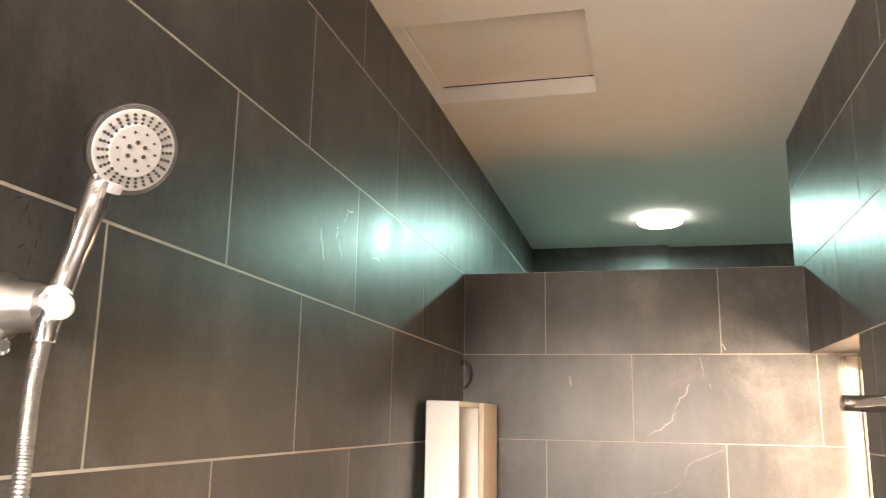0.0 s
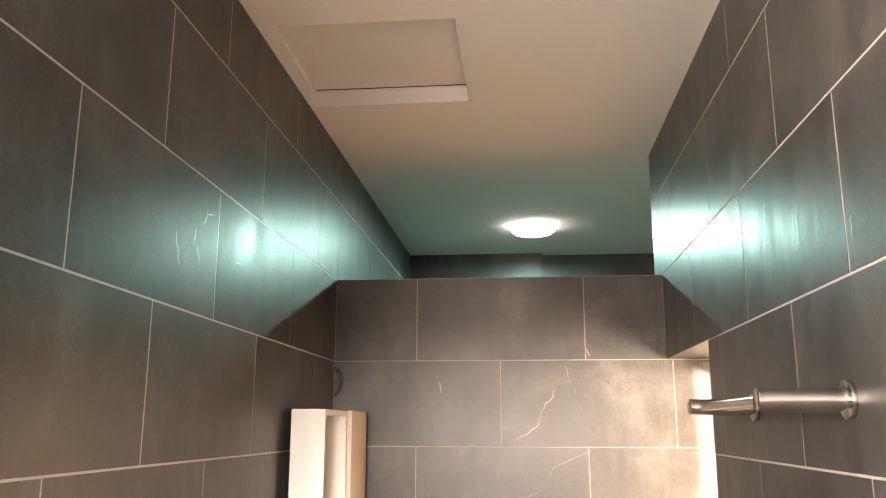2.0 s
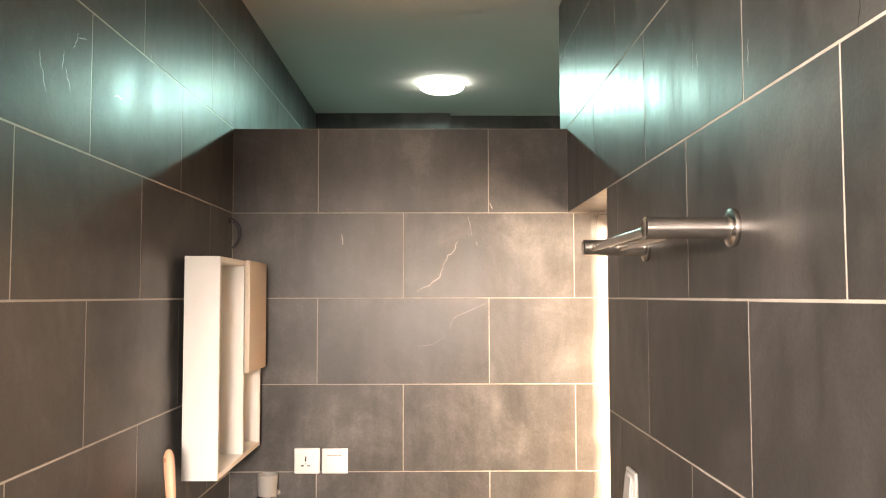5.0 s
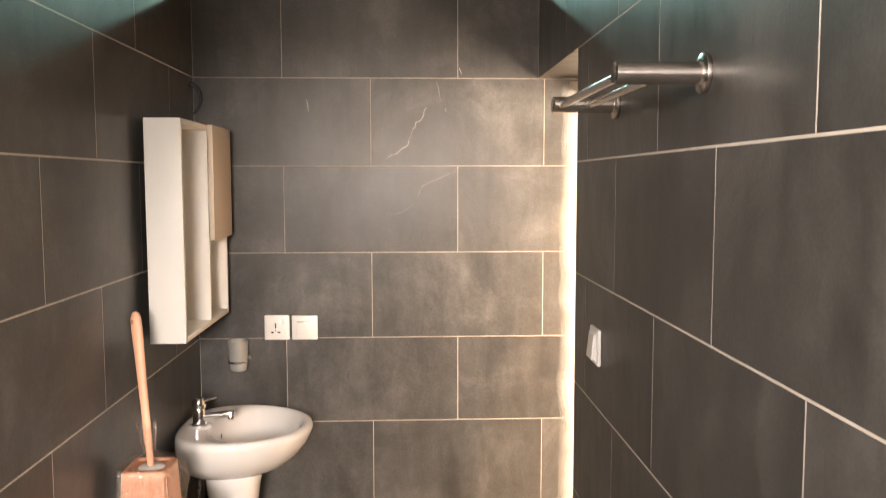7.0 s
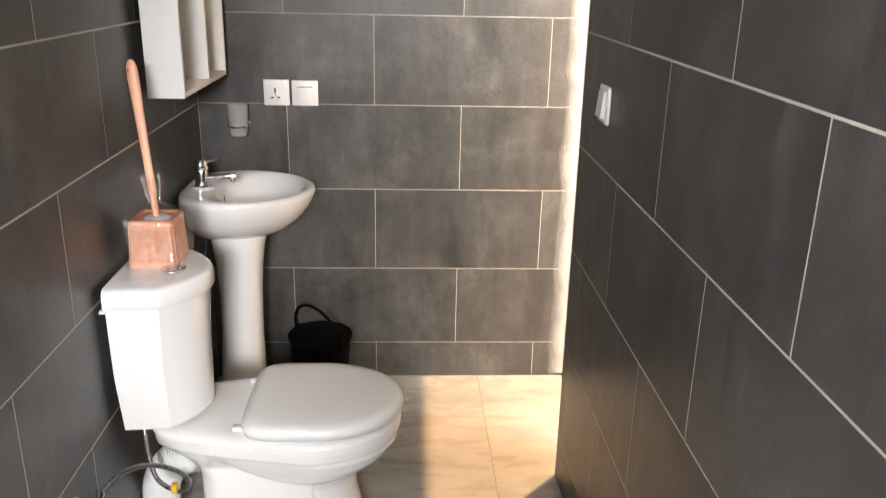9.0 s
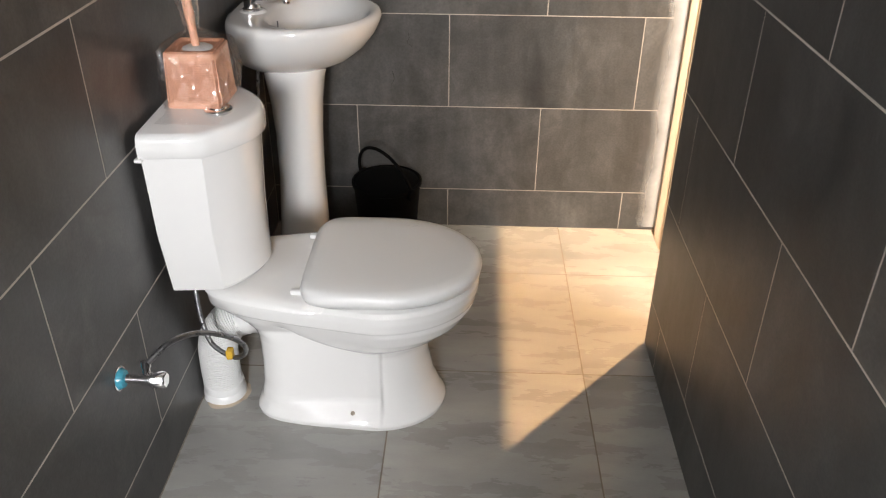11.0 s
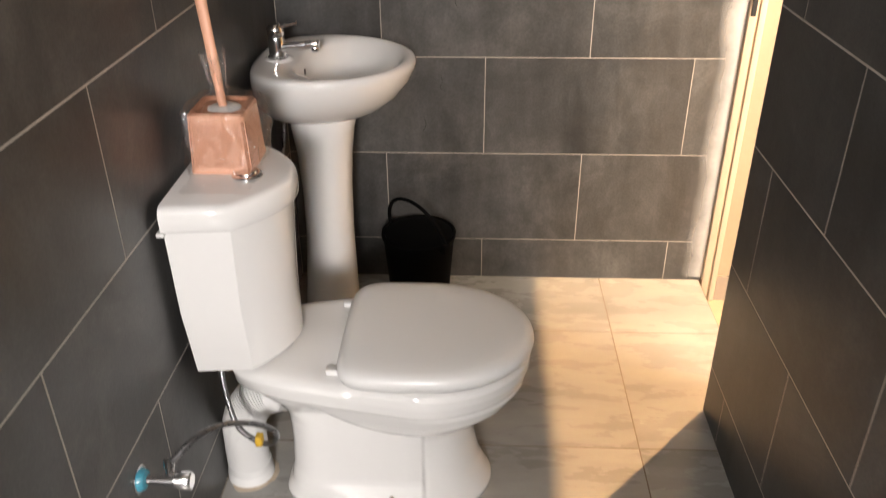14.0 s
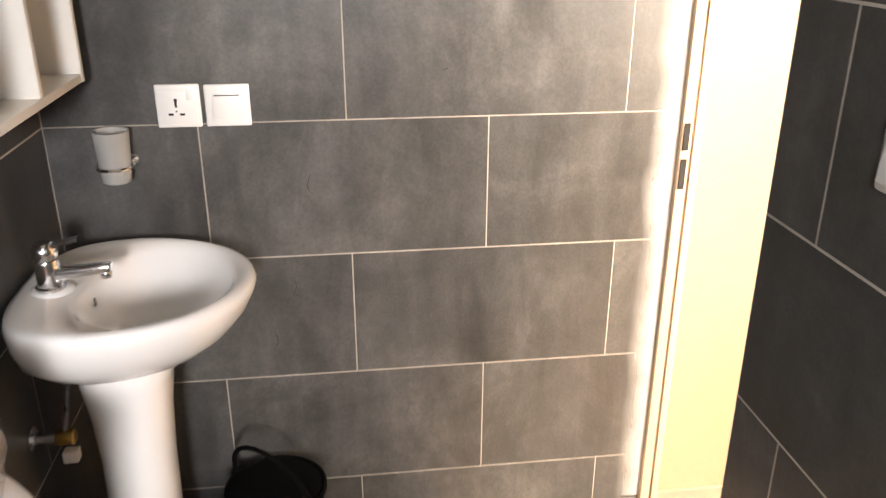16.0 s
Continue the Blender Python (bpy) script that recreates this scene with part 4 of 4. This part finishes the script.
def plate(w, h, mat, depth=0.008, edge=0.0006):
    """A tile lying in the x-z plane, its face towards -y."""
    key = (round(w, 4), round(h, 4), mat.name)
    if key not in PLATES:
        me = bpy.data.meshes.new("tile")
        a, b = w / 2, h / 2
        vs = [(sx * a, depth, sz * b) for sx, sz in ((-1, -1), (1, -1), (1, 1), (-1, 1))]
        vs += [(sx * a, edge, sz * b) for sx, sz in ((-1, -1), (1, -1), (1, 1), (-1, 1))]
        vs += [(sx * (a - edge), 0, sz * (b - edge)) for sx, sz in ((-1, -1), (1, -1), (1, 1), (-1, 1))]
        fs = [(8, 9, 10, 11)]
        for lo in (0, 4):
            fs += [(lo + i, lo + (i + 1) % 4, lo + 4 + (i + 1) % 4, lo + 4 + i) for i in range(4)]
        me.from_pydata(vs, [], fs)
        me.materials.append(mat)
        PLATES[key] = me
    return PLATES[key]


def lay(parent, m, u0, u1, w0, w1, gap, mat):
    """One tile over the rectangle u, w of the plane m (u along its x, w along its z)."""
    w, h = u1 - u0 - gap, w1 - w0 - gap
    if w < 0.012 or h < 0.012:
        return
    ob = new("tile", plate(w, h, mat))
    ob.matrix_world = m @ Matrix.Translation(((u0 + u1) / 2, 0, (w0 + w1) / 2))
    ob.parent = parent


def course(parent, m, span, k, joint, pitch, gap=0.0038):
    """One row of tiles over span = (from, to, bottom, top), with a joint at the given place."""
    u0, u1, w0, w1 = span
    j = joint - pitch * math.ceil((joint - u0) / pitch)
    cuts = [u0]
    while j < u1 - 0.002:
        if j > u0 + 0.002:
            cuts.append(j)
        j += pitch
    cuts.append(u1)
    for a, b in zip(cuts, cuts[1:]):
        lay(parent, m, a, b, w0, w1, gap, TILE)


M_FAR = pose(0, FAR, 0)
M_LEFT = pose(LEFT, 0, 0, 0, 0, 90)
M_RIGHT = pose(RIGHT, 0, 0, 0, 0, -90)
for i, (z0, z1) in enumerate(zip(ROWS, ROWS[1:])):
    odd = i % 2
    if z1 <= PART_Z + 0.01:
        course(wall_far, M_FAR, (0.0, RIGHT_OUT - 0.005 if z1 <= DOOR_Z + 0.01 else RIGHT, z0, z1), i, 0.3 if odd else 0.6, 0.6, 0.0026)
    joint = 1.82 if odd else 2.12
    course(wall_left, M_LEFT, (0.02, FAR, z0, z1), i, joint, 0.6)
    course(wall_left, M_LEFT, (BACK, -0.42, z0, z1), i, joint, 0.6)
    # tiles below and above the added fill opening
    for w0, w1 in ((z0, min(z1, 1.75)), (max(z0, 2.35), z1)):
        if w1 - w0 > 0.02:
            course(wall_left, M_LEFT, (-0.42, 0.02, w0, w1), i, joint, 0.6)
    if z0 > 1.9:
        course(wall_left, M_LEFT, (FAR, END_Y, z0, z1), i, 3.3 if odd else 3.6, 0.6)
    course(wall_right, M_RIGHT, (-(FAR_OUT if z0 > DOOR_Z - 0.01 else DOOR_Y), -BACK, z0, z1), i, -1.36 if odd else -1.645, 0.578)
# the reveal over the door, the partition's top and the wall end
for a, b in ((-FAR + 0.002, -DOOR_Y),):
    lay(wall_right, Matrix(((0, 0, 1, RIGHT), (-1, 0, 0, 0), (0, 1, 0, DOOR_Z), (0, 0, 0, 1))) , a, b, 0.0, RIGHT_OUT - RIGHT, 0.002, TILE)
for a in (0.0, 0.59):
    lay(wall_far, Matrix(((1, 0, 0, 0), (0, 0, -1, FAR_OUT), (0, -1, 0, PART_Z), (0, 0, 0, 1))), a, a + 0.59, 0.0, FAR_OUT - FAR, 0.002, TILE)
M_FLOOR = Matrix(((1, 0, 0, 0), (0, 0, 1, 0), (0, -1, 0, 0), (0, 0, 0, 1)))
for ix in range(-1, 4):
    for iy in range(-6, 6):
        x0, x1 = max(-0.02 + 0.505 * ix, 0.0), min(-0.02 + 0.505 * (ix + 1), RIGHT_OUT - 0.012)
        y0, y1 = max(2.198 + 0.495 * iy, BACK), min(2.198 + 0.495 * (iy + 1), END_Y)
        if x1 - x0 > 0.03 and y1 - y0 > 0.03:
            lay(floor, M_FLOOR, x0, x1, y0, y1, 0.0031, FLOOR)


# ---- pale veins and scuffs in single tiles ----
def streak_mark(parent, name, mat, line, width, plane=FAR):
    """A thin flat mark on the far wall along (x, z) points, tapering to its ends."""
    bm, pts = bmesh.new(), spline([(x, plane - 0.0004, z) for x, z in line], 5)
    rows = []
    for i, p in enumerate(pts):
        d = (pts[min(i + 1, len(pts) - 1)] - pts[max(i - 1, 0)]).normalized()
        w = width * (0.35 + 0.65 * math.sin(math.pi * (i + 0.5) / len(pts))) * random.uniform(0.6, 1.2)
        side = Vector((d.z, 0, -d.x)) * w / 2
        rows.append((bm.verts.new(p + side), bm.verts.new(p - side)))
    for a, b in zip(rows, rows[1:]):
        bm.faces.new((a[0], a[1], b[1], b[0]))
    part(name, bm, mat, parent, smooth=False)


streak_mark(wall_far, "vein", VEIN, [(0.650, 1.663), (0.668, 1.676), (0.690, 1.683), (0.704, 1.697), (0.727, 1.712), (0.731, 1.730), (0.742, 1.745)], 0.0036)
streak_mark(wall_far, "vein", VEIN, [(0.738, 1.748), (0.746, 1.768), (0.752, 1.772), (0.756, 1.790), (0.768, 1.794), (0.782, 1.812), (0.783, 1.826), (0.792, 1.840)], 0.0030)
streak_mark(wall_far, "vein", FAINT_VEIN, [(0.826, 1.930), (0.834, 1.900), (0.840, 1.862)], 0.003)
streak_mark(wall_far, "vein", FAINT_VEIN, [(0.856, 1.838), (0.860, 1.822)], 0.0025)
streak_mark(wall_far, "vein", VEIN, [(0.383, 1.866), (0.386, 1.845), (0.388, 1.826)], 0.003)
streak_mark(wall_far, "vein", VEIN, [(0.904, 1.975), (0.914, 1.952)], 0.003)
streak_mark(wall_far, "vein", FAINT_VEIN, [(0.892, 1.622), (0.838, 1.598), (0.778, 1.570), (0.762, 1.530)], 0.003)
streak_mark(wall_far, "vein", FAINT_VEIN, [(0.752, 1.512), (0.705, 1.480), (0.650, 1.472)], 0.0015)
streak_mark(wall_far, "scuff", SCUFF, [(0.470, 0.690), (0.474, 0.668), (0.468, 0.652), (0.482, 0.640)], 0.0022)
streak_mark(wall_far, "scuff", SCUFF, [(0.418, 0.560), (0.424, 0.535), (0.414, 0.512)], 0.0022)
streak_mark(wall_far, "scuff", SCUFF, [(0.520, 0.930), (0.512, 0.900), (0.519, 0.884)], 0.002)
streak_mark(wall_far, "scuff", SCUFF, [(0.800, 1.140), (0.812, 1.142)], 0.002)



def side_mark(parent, mat, x, name, spots):
    """Small ragged smears on a side wall about (y, z, length, tilt in degrees)."""
    rnd = random.Random(len(spots))
    off = 0.0005 if x < 0.5 else -0.0005
    for y, z, size, tilt in spots:
        bm, c, d = bmesh.new(), Vector((x + off, y, z)), Vector((0, math.cos(radians(tilt)), math.sin(radians(tilt))))
        e, rows = Vector((0, -d.z, d.y)), []
        for k in range(8):
            f = k / 7 - 0.5
            mid = c + d * size * f + e * rnd.uniform(-0.06, 0.06) * size
            w = 0.0009 * (1 - (2 * f) ** 2) + 0.0002
            rows.append((bm.verts.new(mid + e * w), bm.verts.new(mid - e * w)))
        for a, b in zip(rows, rows[1:]):
            bm.faces.new((a[0], a[1], b[1], b[0]))
        part(name, bm, mat, parent, smooth=False)


RESIDUE = plain("pale_dried_residue", (0.42, 0.42, 0.41), 0.3, 0.1, 40.0, 0.0)
side_mark(wall_left, RESIDUE, LEFT, "residue", [(1.742, 2.152, 0.05, 60), (1.770, 2.168, 0.04, 15), (1.614, 2.044, 0.05, 110), (1.600, 2.075, 0.035, 95), (1.712, 2.067, 0.05, 120), (1.690, 2.10, 0.04, 80), (1.962, 2.095, 0.045, 5), (2.165, 2.245, 0.03, 100)])
side_mark(wall_right, RESIDUE, RIGHT, "residue", [(1.592, 2.082, 0.05, 95), (1.570, 2.065, 0.03, 80), (1.337, 2.008, 0.045, 95)])
side_mark(wall_right, SCUFF, RIGHT, "scuff", [(1.012, 2.083, 0.06, 100), (0.989, 2.0, 0.05, 80), (1.02, 1.96, 0.04, 110)])
side_mark(wall_left, SCUFF, LEFT, "scuff", [(0.770, 1.93, 0.012, 20), (0.783, 1.922, 0.018, 70), (0.790, 1.908, 0.014, 110), (0.806, 1.905, 0.016, 100), (0.803, 1.888, 0.012, 75), (0.796, 1.866, 0.018, 85), (0.782, 1.88, 0.014, 40)])

# pale strip down the tile edge beside the door frame, thinning to the left
rnd = random.Random(11)
bm, left, right = bmesh.new(), [], []
for k in range(60):
    z = 0.012 + 1.918 * k / 59
    w = 0.085 + 0.006 * math.sin(z * 2.3) - 0.014 * z / 1.9 + rnd.uniform(-0.0012, 0.0012)
    left.append(bm.verts.new((RIGHT_OUT - 0.006 - w, FAR - 0.0006, z)))
    right.append(bm.verts.new((RIGHT_OUT - 0.005, FAR - 0.0014, z)))
for k in range(59):
    bm.faces.new((left[k], right[k], right[k + 1], left[k + 1]))
part("edge_filler", bm, PALE_STRIP, wall_far, "pale strip feathered along the tile edge")

# cement left round the drain collar
rnd = random.Random(4)
bm = bmesh.new()
outer = [bm.verts.new((0.056 + (0.058 + 0.004 * math.sin(3 * q + 1) + rnd.uniform(0, 0.005)) * math.cos(q) * (0.8 if math.cos(q) < 0 else 1), 2.083 + (0.060 + 0.004 * math.sin(2 * q) + rnd.uniform(0, 0.005)) * math.sin(q), 0.0006)) for q in [2 * math.pi * k / 36 for k in range(36)]]
inner = [bm.verts.new((0.054 + 0.050 * math.cos(q), 2.085 + 0.050 * math.sin(q), 0.006)) for q in [2 * math.pi * k / 36 for k in range(36)]]
for k in range(36):
    bm.faces.new((outer[k], outer[(k + 1) % 36], inner[(k + 1) % 36], inner[k]))
single("cement_residue", bm, plain("beige_cement", (0.46, 0.38, 0.29), 0.9, 0.3, 40.0, 0.4), "beige cement smeared round the drain collar", "cement")
